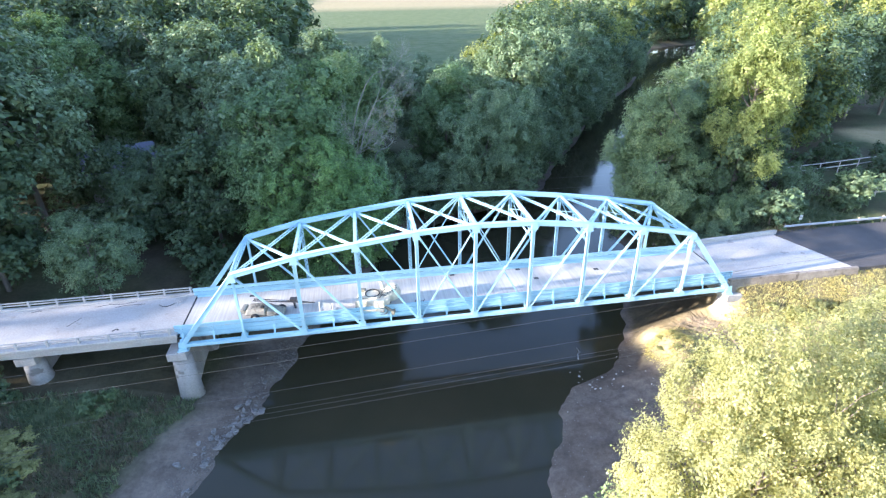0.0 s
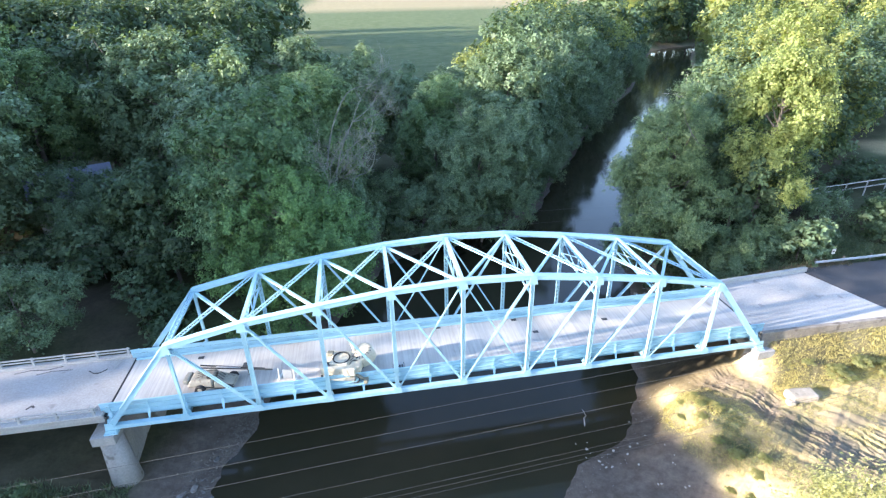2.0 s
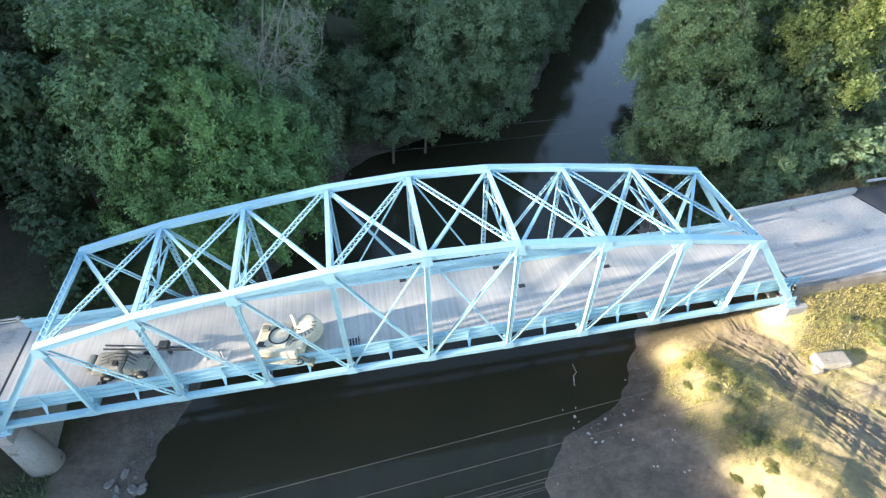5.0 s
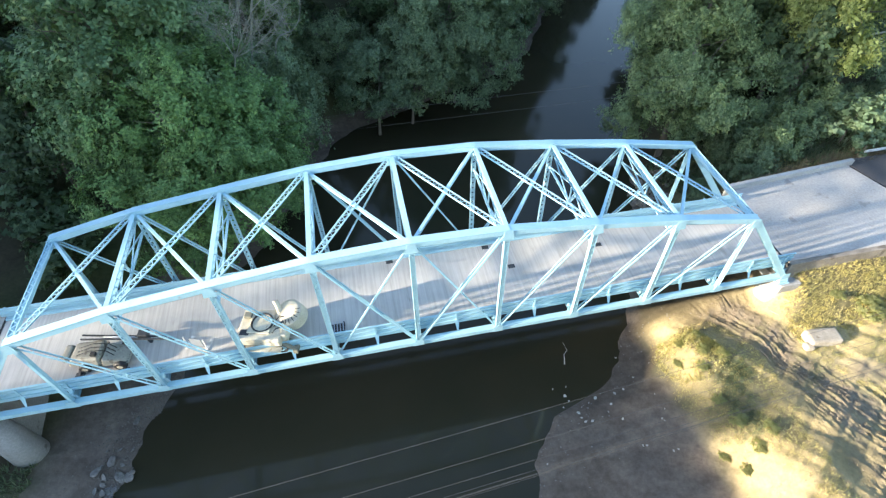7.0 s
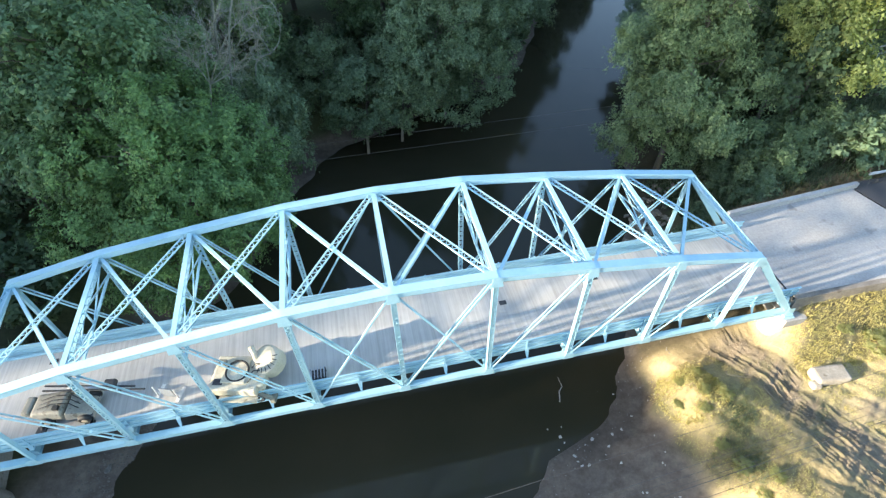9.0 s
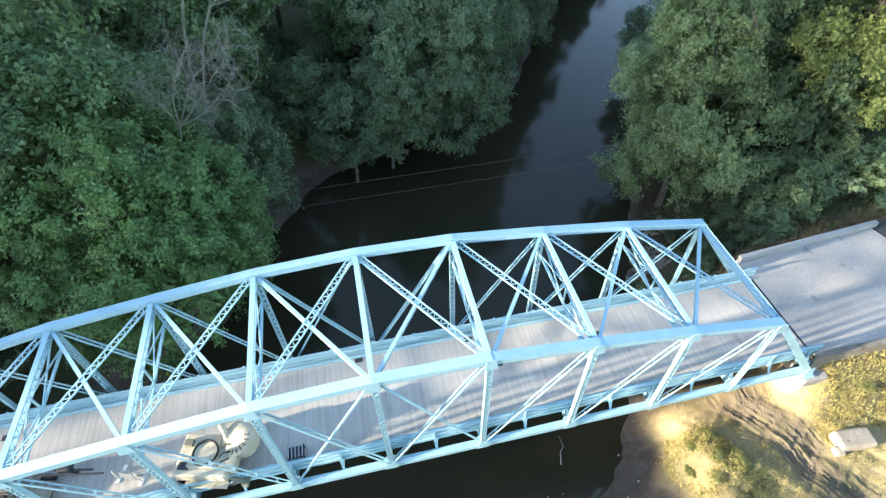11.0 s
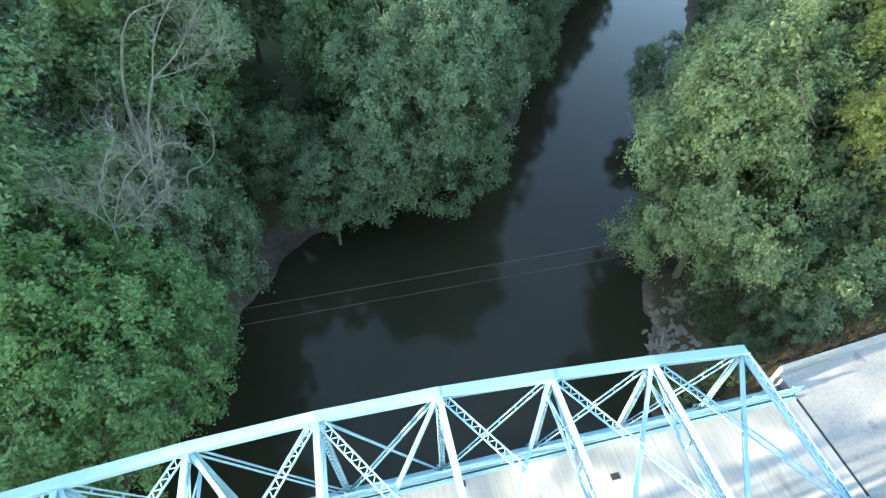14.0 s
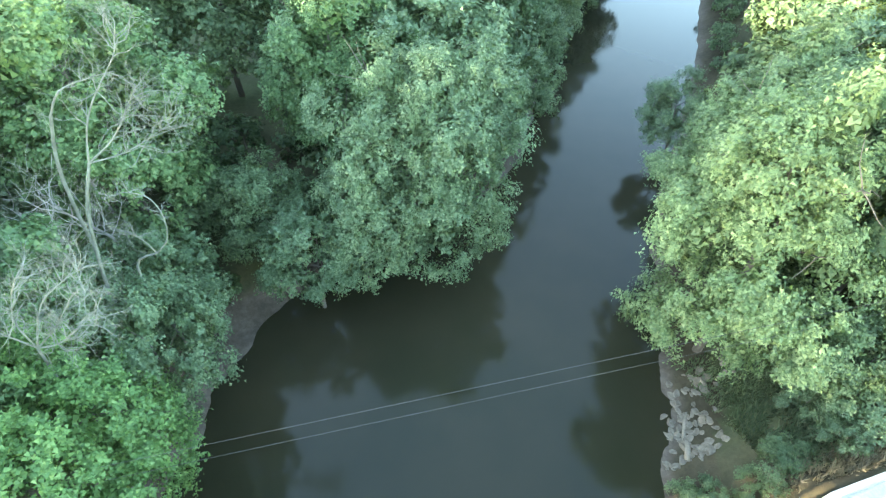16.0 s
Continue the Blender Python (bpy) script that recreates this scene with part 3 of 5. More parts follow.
for y, s in ((0.68, -1), (W - 0.68, 1)):
    g = Geo()
    g.box(-30.9, 30.9, y - 0.03, y + 0.03, 0.58, 0.98)
    g.box(-30.9, 30.9, y - 0.1, y + 0.1, 0.98, 1.02)
    part("fascia_beam", g, STEEL, bridge)
    for z0, z1 in ((1.03, 1.5), (1.55, 1.98)):
        g = Geo()
        g.box(-31.2, 31.2, y - 0.02, y + 0.02, z0, z1)
        g.box(-31.2, 31.2, y - 0.1, y + 0.02, z1 - 0.03, z1 + 0.004)
        part("hand_rail", g, STEEL, bridge)
    for k in range(21):
        x = -30.5 + k * 3.05
        g = Geo()
        g.box(x - 0.06, x + 0.06, y + s * 0.07 - 0.04, y + s * 0.07 + 0.04, 0.6, 2.0)
        ye, yc = y + s * 0.12, (0 if s < 0 else W) - s * 0.2
        ends = ((ye, 0.98, 0.17), (yc, 0.21, 0.06))
        g.hexa([(x + f * wd, yy, zz - d) for d in (0.0, 0.02) for (yy, zz, wd) in ends for f in ((-1, 1) if yy == ye else (1, -1))])
        part("rail_post", g, STEEL, bridge)
for x in (-30.5, 30.5):
    for y in (0, W):
        g = Geo()
        g.box(x - 0.4, x + 0.4, y - 0.4, y + 0.4, -0.42, -0.18)
        g.box(x - 0.55, x + 0.55, y - 0.5, y + 0.5, -0.55, -0.42)
        part("bearing_shoe", g, STEEL, bridge)
for x in (-30.85, 30.85):
    g = Geo()
    g.box(x - 0.07, x + 0.07, 0.3, W - 0.3, DECK_Z - 0.2, DECK_Z + 0.012)
    part("expansion_joint", g, RUBBER, bridge, "dark steel finger joint across the deck")


def pier(x, y0, y1, top, label):
    ob = empty("bridge_pier", (x, (y0 + y1) / 2, 0), label=label, category="pier", group="bridge piers")
    base = min(ground_z(x, y0), ground_z(x, y1), ground_z(x, (y0 + y1) / 2)) - 1.2
    half = (y1 - y0) / 2
    g = Geo()
    g.box(-0.95, 0.95, -half, half, top - 0.9, top)
    part("pier_cap", g, PIER, ob, bevel=0.06)
    for s in (-1, 1):
        g = Geo()
        yc = s * (half - 1.3)
        rings = []
        for z, wide in ((base, 1.32), (base + (top - 0.9 - base) * 0.5, 1.12), (top - 0.9, 0.95)):
            rings.append((0, yc, z, wide))
        g.tube([(x_, y_, z_) for x_, y_, z_, w_ in rings], [w_ for x_, y_, z_, w_ in rings], 20)
        part("pier_shaft", g, PIER, ob, "round tapering concrete shaft", smooth=True)
    g = Geo()
    g.box(-0.35, 0.35, -half + 2.4, half - 2.4, base, top - 0.9)
    part("web_wall", g, PIER, ob)
    return ob


for x, label in ((-31.2, "stained concrete pier on the muddy river bank"), (31.2, "pale concrete pier at the foot of the road embankment")):
    pier(x, -0.7, W + 0.7, -0.55, label)
for x in (-46, -62, -78):
    pier(x, 0.8, W - 0.8, -0.3, "concrete trestle pier among green undergrowth")


def concrete_rail(x0, x1, y, posts, z):
    """Posts with two rails on a low kerb."""
    ob = empty("approach_railing", ((x0 + x1) / 2, y, z), label="weathered concrete post and rail parapet", category="railing", group="approach railings")
    L = (x1 - x0) / 2
    for z0, z1 in ((0.36, 0.47), (0.66, 0.78)):
        g = Geo()
        g.box(-L, L, -0.06, 0.06, z0, z1)
        part("rail", g, CONCRETE, ob, bevel=0.02)
    first = None
    for k in range(posts):
        x = -L + 0.2 + k * (2 * L - 0.4) / (posts - 1)
        if first is None:
            g = Geo()
            g.box(-0.09, 0.09, -0.1, 0.1, 0, 0.82)
            first = part("post", g, CONCRETE, ob)
            first.location = (x, 0, 0)
        else:
            o = new("post", first.data)
            o.parent, o.location = ob, (x, 0, 0)


# left approach: girder spans
left_span = empty("approach_span", (-64, W / 2, 0), label="pale concrete girder approach span with a dusty deck", category="bridge span")
g = Geo()
g.box(-33, 33.05, -W / 2 + 0.2, W / 2 - 0.2, DECK_Z - 0.3, DECK_Z)
part("deck_slab", g, SLAB, left_span)
for s in (-1, 1):
    g = Geo()
    g.box(-33, 33.05, s * (W / 2 - 0.35) - 0.3, s * (W / 2 - 0.35) + 0.3, DECK_Z + 0.004, DECK_Z + 0.22)
    part("kerb", g, CONCRETE, left_span, bevel=0.03)
for k in range(4):
    y = -3.2 + k * 2.13
    g = Geo()
    g.box(-33, 32.6, y - 0.25, y + 0.25, -0.3, DECK_Z - 0.3)
    part("girder", g, CONCRETE, left_span)
concrete_rail(-97, -31.4, 0.32, 24, DECK_Z + 0.2)
concrete_rail(-97, -31.4, W - 0.32, 24, DECK_Z + 0.2)

# right approach: slab, wing walls, then asphalt
slab = empty("approach_slab", (38.9, 5, 0), label="pale concrete approach slab between bridge and asphalt road", category="road slab")
g = Geo()
g.hexa([(-8, -4.4, -0.5), (8.6, -4.5, -0.5), (5.6, 5.6, -0.5), (-8, 4.6, -0.5), (-8, -4.4, DECK_Z), (8.6, -4.5, DECK_Z), (5.6, 5.6, DECK_Z), (-8, 4.6, DECK_Z)])
part("slab", g, SLAB, slab)
g = Geo()
g.hexa([(-7.9, 4.6, -1), (6.2, 5.6, -1), (6.2, 6.0, -1), (-7.9, 5.0, -1), (-7.9, 4.6, 1.5), (6.2, 5.6, 1.5), (6.2, 6.0, 1.5), (-7.9, 5.0, 1.5)])
part("parapet", g, CONCRETE, slab, "low concrete parapet", bevel=0.03)
g = Geo()
g.hexa([(-8, -5.1, -4.5), (9, -5.4, -2.5), (9, -4.52, -2.5), (-8, -4.42, -4.5), (-8, -4.85, 1.12), (9, -4.95, 1.12), (9, -4.52, 1.12), (-8, -4.42, 1.12)])
part("wing_wall", g, STAINED_SHADE, slab, "earth-stained concrete wing wall, coloured darker as in shade", bevel=0.03)
g = Geo()
g.hexa([(47.6, 0.3, 0.4), (900, 0.3, 0.4), (900, 11.6, 0.4), (44.6, 11.4, 0.4), (47.6, 0.3, DECK_Z - 0.02), (900, 0.3, DECK_Z - 0.02), (900, 11.6, DECK_Z - 0.02), (44.6, 11.4, DECK_Z - 0.02)])
tagged(new("road", g.mesh("road", ASPHALT)), "dark asphalt road leading away from the bridge", "road", kind="structure")


# ---- trees ----
def leaf_mesh(name, pos, nrm, size, mat, rng, simple=False):
    """Many small leaf sprays, one island each: folded rhombs, or single triangles for far foliage."""
    n = len(pos)
    nrm = nrm / (np.linalg.norm(nrm, axis=1, keepdims=True) + 1e-9)
    r = rng.normal(size=(n, 3))
    t = np.cross(nrm, r)
    t /= np.linalg.norm(t, axis=1, keepdims=True) + 1e-9
    b = np.cross(nrm, t)
    s = (size * rng.uniform(0.6, 1.35, n))[:, None]
    droop = nrm * s * 0.18
    if simple:
        corners = [pos - t * s * 0.5, pos + b * s * 0.36 + t * s * 0.4, pos - b * s * 0.36 + t * s * 0.4 + droop]
    else:
        corners = [pos - t * s * 0.5, pos + b * s * 0.27 + droop, pos + t * s * 0.55, pos - b * s * 0.27 + droop]
    k = len(corners)
    v = np.stack(corners, 1).reshape(-1, 3)
    f = np.arange(k * n).reshape(n, k)
    me = bpy.data.meshes.new(name)
    me.vertices.add(k * n)
    me.vertices.foreach_set("co", v.ravel())
    me.loops.add(f.size)
    me.loops.foreach_set("vertex_index", f.ravel())
    me.polygons.add(n)
    me.polygons.foreach_set("loop_start", np.arange(0, f.size, k))
    me.update(calc_edges=True)
    me.materials.append(mat)
    return me


def limb(geo, rng, p, d, length, r, depth, tips, bend=0.25, n=5):
    """A tapered, bent branch with smaller ones leaving it."""
    pts, rad = [Vector(p)], [r]
    d = Vector(d).normalized()
    steps = 4
    for k in range(steps):
        d = (d + Vector(rng.normal(size=3)) * bend * 0.5 + Vector((0, 0, 0.06))).normalized()
        pts.append(pts[-1] + d * length / steps)
        rad.append(r * (1 - 0.72 * (k + 1) / steps))
    geo.tube(pts, rad, n, cap=False)
    tips.append(pts[-1])
    if depth > 0:
        for k in range(int(rng.integers(3, 5))):
            a = pts[int(rng.integers(1, 5))]
            side = (d + Vector(rng.normal(size=3)) * 0.75).normalized()
            limb(geo, rng, a, side, length * rng.uniform(0.45, 0.7), r * 0.45, depth - 1, tips, bend, max(n - 1, 3))


def tree(name, seed, height, radius, mat, label, base=0.0, lobes=22, clumps=20, leaves=40, leaf=0.34, lean=(0, 0), clump=0.8, simple=False, category="tree", bark=None, peak=0.0, limbs=7, inside=1.6):
    """A broadleaf tree: tapered trunk with limbs, and a crown of uneven lobes with gaps, each a heap of clumps of leaf sprays."""
    rng = np.random.default_rng(seed)
    ob = empty(name, label=label, category=category)
    g, tips = Geo(), []
    rt = max(0.05, height * 0.013)
    top = Vector((lean[0], lean[1], height * 0.72))
    pts = [Vector((0, 0, -1.0)), Vector((lean[0] * 0.2, lean[1] * 0.2, height * 0.2)), Vector((lean[0] * 0.55, lean[1] * 0.55, height * 0.45)), top]
    g.tube(pts, [rt * 1.35, rt, rt * 0.75, rt * 0.25], 8, cap=False)
    for k in range(limbs):
        f = rng.uniform(0.25, 0.9)
        a = pts[1].lerp(top, f)
        ang = rng.uniform(0, 6.28)
        limb(g, rng, a, (math.cos(ang), math.sin(ang), rng.uniform(0.4, 1.1)), radius * rng.uniform(0.5, 0.75), rt * 0.36, 1 if limbs > 4 else 0, tips)
    part("trunk", g, bark or BARK, ob, smooth=True)
    zc, half = height * (base + 1) / 2, height * (1 - base) / 2
    k = np.arange(lobes) + 0.5
    zz = 1 - 1.75 * k / lobes
    ang = math.pi * (1 + 5 ** 0.5) * k + rng.uniform(-0.35, 0.35, lobes)
    flat = np.sqrt(np.clip(1 - zz ** 2, 0, 1)) * (1 - peak * np.clip(zz, 0, 1))
    dirs = np.stack([flat * np.cos(ang), flat * np.sin(ang), zz], 1)
    far = rng.uniform(0.46, 0.86, lobes)[:, None]
    centre = np.array([lean[0], lean[1], zc])
    LC = centre + dirs * far * np.array([radius, radius, half])
    LR = radius * rng.uniform(0.2, 0.42, lobes)
    share = LR ** 2
    share = np.maximum(3, (share / share.sum() * lobes * clumps)).astype(int)
    own = np.repeat(np.arange(lobes), share)
    n = len(own)
    u = rng.normal(size=(n, 3)) + dirs[own] * 0.9 + np.array([0, 0, 0.35])
    u /= np.linalg.norm(u, axis=1, keepdims=True)
    C = LC[own] + u * (LR[own] * rng.uniform(0.7, 1.08, n))[:, None] * np.array([1, 1, 0.85])
    cr = clump * rng.uniform(0.55, 1.3, n)
    # each clump: a few shoots that reach outwards and upwards, with leaves along them
    shoots = 5
    sd = rng.normal(size=(n, shoots, 3)) * 0.62 + u[:, None, :] * 0.85 + np.array([0, 0, 0.42])
    sd /= np.linalg.norm(sd, axis=2, keepdims=True)
    which = np.arange(leaves) % shoots
    along = (np.arange(leaves) // shoots + rng.uniform(0, 1, (n, leaves))) / (leaves / shoots)
    lv = sd[:, which, :]
    wide = (0.34 - 0.22 * along)[:, :, None]
    pos = C[:, None, :] + (lv * (along * 1.75 - 0.45)[:, :, None] + rng.normal(size=(n, leaves, 3)) * wide) * cr[:, None, None]
    nrm = u[:, None, :] * 0.6 + np.array([0, 0, 0.55]) + rng.normal(size=pos.shape) * 0.33 + lv * 0.15
    # larger sprays deep inside, so that the crown is not see-through
    m = int(n * leaves * 0.12)
    pick = rng.integers(0, lobes, m)
    w = rng.normal(size=(m, 3))
    w /= np.linalg.norm(w, axis=1, keepdims=True)
    inner = LC[pick] * 0.9 + centre * 0.1 + w * (LR[pick] * rng.uniform(0.2, 0.75, m))[:, None]
    P_ = np.concatenate([pos.reshape(-1, 3), inner])
    N_ = np.concatenate([nrm.reshape(-1, 3), w])
    S_ = np.concatenate([np.full(n * leaves, leaf), np.full(m, leaf * inside)])
    part("crown", leaf_mesh("crown", P_, N_, S_, mat, rng, simple), mat, ob)
    return ob


def plant(proto, x, y, turn=0, scale=1.0, z=None, sz=None, **tags):
    m = pose(x, y, ground_z(x, y) if z is None else z, 0, 0, turn)
    if not proto.get("used"):
        proto["used"] = 1
        proto.matrix_basis = m
        ob = proto
    else:
        ob = copy_thing(proto, m)
    ob.scale = (scale, scale, sz or scale)
    return tagged(ob, **tags)


def dead_tree(name, seed, height, label, lean=(0, 0), r=0.15, boughs=9):
    rng = np.random.default_rng(seed)
    ob = empty(name, label=label, category="dead tree")
    g, tips = Geo(), []
    mid = Vector((lean[0] * 0.4 + 0.6, lean[1] * 0.4, height * 0.5))
    top = Vector((lean[0], lean[1], height * 0.75))
    g.tube([(0, 0, -1), (lean[0] * 0.15 - 0.4, lean[1] * 0.15, height * 0.25), mid, top], [r * 1.3, r, r * 0.8, r * 0.4], 8, cap=False)
    part("trunk", g, DEADWOOD, ob, smooth=True)
    for k in range(boughs):
        g = Geo()
        a = mid.lerp(top, rng.uniform(0, 1))
        ang = rng.uniform(0, 6.28)
        limb(g, rng, a, (math.cos(ang), math.sin(ang), rng.uniform(0.5, 1.4)), height * rng.uniform(0.14, 0.24), r * 0.36, 3, tips, 0.4, 4)
        part("branch", g, DEADWOOD, ob, smooth=True)
    return ob


# kinds of tree; each is built once and stands in several places
maple = tree("maple_tree", 21, 19.5, 10.0, LEAF_BRIGHT, "broad maple with fresh green leaves over the muddy bank", lobes=34, clumps=28, leaves=105, leaf=0.24, clump=0.95, simple=True)
maple_b = tree("maple_tree", 22, 29, 9.0, LEAF_PALE, "tall broad maple with dull green leaves", lobes=32, clumps=26, leaves=54, leaf=0.36, clump=1.0, simple=True)
willow = tree("willow_tree", 31, 23, 9.5, LEAF_GREY, "leaning willow with pale leaves over the water", lobes=30, clumps=28, leaves=95, leaf=0.24, clump=0.95, simple=True, lean=(1.0, -4.5))
willow_b = tree("willow_tree", 32, 12, 5.5, LEAF_GREY, "low willow with pale leaves overhanging the water", lobes=18, clumps=20, leaves=54, leaf=0.25, simple=True, clump=0.75, lean=(0.8, -1.2))
willow_c = tree("willow_tree", 33, 11, 5.0, LEAF_GREY, "low willow bush with pale leaves at the water", lobes=12, clumps=7, leaves=22, leaf=0.68, clump=0.95, simple=True, limbs=3)
alder = tree("alder_tree", 41, 25, 7.5, LEAF_ALDER, "slender alder with light green leaves on the river bank", lobes=32, clumps=26, leaves=82, leaf=0.25, simple=True, clump=0.9, peak=0.55, base=-0.12)
poplar = tree("poplar_tree", 43, 28.5, 6.0, LEAF_POPLAR, "tall slender poplar whose top catches the low sun", lobes=28, clumps=24, leaves=60, leaf=0.3, clump=0.9, simple=True, peak=0.3)
cottonwood = tree("cottonwood_tree", 11, 29, 9.5, LEAF_GREY, "tall cottonwood with a broad grey-green crown", lobes=26, clumps=22, leaves=42, leaf=0.5, clump=1.1, simple=True)
cottonwood_b = tree("cottonwood_tree", 12, 26, 8.5, LEAF_GREY, "tall cottonwood with a ragged grey-green crown", lobes=22, clumps=22, leaves=42, leaf=0.49, clump=1.1, simple=True)
alder_b = tree("alder_tree", 42, 22, 6.5, LEAF_DARK, "slender alder with dark green leaves", lobes=20, clumps=20, leaves=34, leaf=0.55, clump=1.0, simple=True, peak=0.3)
box_elder = tree("box_elder_tree", 51, 17, 8.0, LEAF_SUN_TINTED, "box elder with sunlit yellow-green leaves", lobes=26, clumps=22, leaves=60, leaf=0.36, clump=0.95, simple=True)
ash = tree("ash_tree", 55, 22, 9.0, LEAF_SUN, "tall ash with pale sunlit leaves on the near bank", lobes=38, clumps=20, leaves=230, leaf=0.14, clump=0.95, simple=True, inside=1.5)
far_tree = tree("woodland_tree", 61, 26, 8.5, LEAF_DARK, "dark green tree in the woods along the river", lobes=22, clumps=10, leaves=24, leaf=0.68, clump=1.4, simple=True, limbs=3)
far_tree_b = tree("woodland_tree", 62, 23, 8.0, LEAF_SUN_TINTED, "sunlit yellow-green tree in the woods along the river", lobes=22, clumps=12, leaves=28, leaf=0.6, clump=1.35, simple=True, limbs=3)
distant_tree = tree("woodland_tree", 63, 26, 8.5, LEAF_DARK, "dark green tree in the far woods", lobes=14, clumps=5, leaves=18, leaf=1.5, clump=1.9, simple=True, limbs=3)
distant_tree_b = tree("woodland_tree", 64, 24, 8.5, LEAF_SUN_TINTED, "sunlit yellow-green tree in the far woods", lobes=14, clumps=5, leaves=18, leaf=1.5, clump=1.9, simple=True, limbs=3)
shrub = tree("bush", 71, 5.0, 3.2, LEAF_GREY, "rounded grey-green bush on the bank", lobes=10, clumps=6, leaves=20, leaf=0.46, clump=0.65, simple=True, category="bush", limbs=3)
shrub_b = tree("bush", 72, 3.2, 2.6, LEAF_DARK, "low dark green bush under the trees", lobes=10, clumps=6, leaves=20, leaf=0.42, clump=0.6, simple=True, category="bush", limbs=3)
shrub_d = tree("bush", 74, 4.2, 3.0, LEAF_GREY, "grey-green bush with small leaves beside the rocks", lobes=12, clumps=9, leaves=44, leaf=0.2, clump=0.6, simple=True, category="bush", limbs=3)
shrub_c = tree("bush", 73, 2.4, 2.2, LEAF_SUN, "low sunlit yellow-green bush on the dirt bank", lobes=11, clumps=9, leaves=34, leaf=0.26, clump=0.5, simple=True, category="bush", limbs=3)
shrub_e = tree("bush", 75, 5.6, 3.6, LEAF_ALDER, "light green bush beside the road", lobes=14, clumps=12, leaves=44, leaf=0.24, clump=0.65, simple=True, category="bush", limbs=3)
snag = dead_tree("dead_tree", 81, 24, "bare grey dead tree between leafy crowns", (1.0, 0.5))
snag_b = dead_tree("dead_tree", 82, 19, "bare grey dead tree with brushy twigs", (-2.5, -2.0), 0.16, 12)



def bent_snag(label, trunk, stems, r, seed, twigs, reach):
    """A bare tree: a bent trunk, and bent stems that each carry fine twigs."""
    rng = np.random.default_rng(seed)
    base = Vector(trunk[0])
    ob = empty("dead_tree", base, label=label, category="dead tree")

    def bend(pts, r0, r1):
        n = len(pts)
        fine = []
        for k in range((n - 1) * 4 + 1):
            i, f = min(k // 4, n - 2), k / 4 - min(k // 4, n - 2)
            a, b, c, d = (Vector(pts[max(0, min(n - 1, j))]) - base for j in (i - 1, i, i + 1, i + 2))
            fine.append(0.5 * (2 * b + (c - a) * f + (2 * a - 5 * b + 4 * c - d) * f * f + (3 * b - a - 3 * c + d) * f ** 3))
        return fine, [r0 + (r1 - r0) * k / (len(fine) - 1) for k in range(len(fine))]

    g = Geo()
    g.tube(*bend(trunk, r * 1.25, r * 0.7), 8, cap=False)
    part("trunk", g, GREYWOOD, ob, smooth=True)
    for pts in stems:
        fine, rad = bend(pts, r * 0.55, r * 0.14)
        g = Geo()
        g.tube(fine, rad, 6, cap=False)
        for _ in range(twigs):
            k = int(rng.integers(len(fine) // 3, len(fine)))
            d = (fine[k] - fine[k - 1]).normalized() + Vector(rng.normal(size=3)) * 0.8
            limb(g, rng, fine[k], d, reach * rng.uniform(0.5, 1.1), max(0.03, rad[k] * 0.5), 2, [], 0.55, 4)
        part("branch", g, GREYWOOD, ob, smooth=True)
    return ob


# left bank, beyond the bridge
bent_snag("tall bare dead tree with twisted pale stems", ((-13.2, 31, -6), (-12.3, 31.4, 4), (-10.3, 32, 12.8), (-8.2, 32, 17.3)),
          (((-8.2, 32, 17.3), (-7.4, 32, 19.2), (-6.3, 32, 20.9), (-4.3, 32, 23.1), (-3.8, 32, 24)), ((-8.2, 32, 17.3), (-6.2, 31.7, 18.8), (-4.8, 32, 20.4), (-3.9, 32, 21.5)),
           ((-8.2, 32, 17.3), (-5.8, 31.5, 18), (-3.3, 32, 19))), 0.12, 5, 20, 2.4)
bent_snag("smooth grey dead trunk curving over among leafy crowns", ((-13.5, 35, -6), (-13, 35, 6), (-11.3, 34.2, 15), (-9.4, 33.6, 19.6)),
          (((-9.4, 33.6, 19.6), (-8.2, 33.4, 21), (-6.4, 33.2, 21.6), (-5.0, 33, 21.9)),), 0.125, 6, 6, 1.6)
bent_snag("dead grey crown of brushy twigs above a green maple", ((-14.5, 26, -6), (-13.5, 25, 5), (-11.5, 23.8, 12)),
          (((-11.5, 23.8, 12), (-10, 23.3, 14.5), (-8.5, 23, 16.5), (-6.5, 23, 17.8)), ((-11.5, 23.8, 12), (-9.8, 23, 13), (-8.4, 22.8, 14), (-6.8, 22.8, 15.2)),
           ((-11.5, 23.8, 12), (-11, 23.4, 14.5), (-10, 23, 16.4), (-9, 23, 17.9)), ((-11.5, 23.8, 12), (-12, 23.4, 14.2), (-12.6, 23, 16)), ((-11.5, 23.8, 12), (-9.6, 23.4, 13.8), (-7.4, 23, 16.4))), 0.1, 7, 24, 2.0)
bent_snag("small bare tree curled over above the muddy bank", ((-9.4, 32, -6), (-9.3, 31.6, 4), (-8.8, 31.2, 9.5), (-7.1, 31, 10.6)),
          (((-7.1, 31, 10.6), (-6.1, 31, 11.6), (-5.6, 31, 13.4), (-5.8, 31, 15), (-6.9, 31, 15.7), (-7.8, 31, 15.3)), ((-7.1, 31, 10.6), (-7.6, 31, 12.2), (-8.6, 31, 13.2))), 0.1, 8, 14, 1.3)
plant(alder, -13.8, 29.4, 40, 0.45, -5.5, 0.78)
plant(maple, -16, 20.6, 20, 1.0, -6.0, 1.08)
plant(maple_b, -20.5, 25.5, 140, 1.0, -5.0, 1.03)
plant(shrub_b, -33, 22, 100, 1.4)
plant(shrub_b, -31, 17, 10, 1.2)
plant(shrub, -37, 26, 10, 1.0)
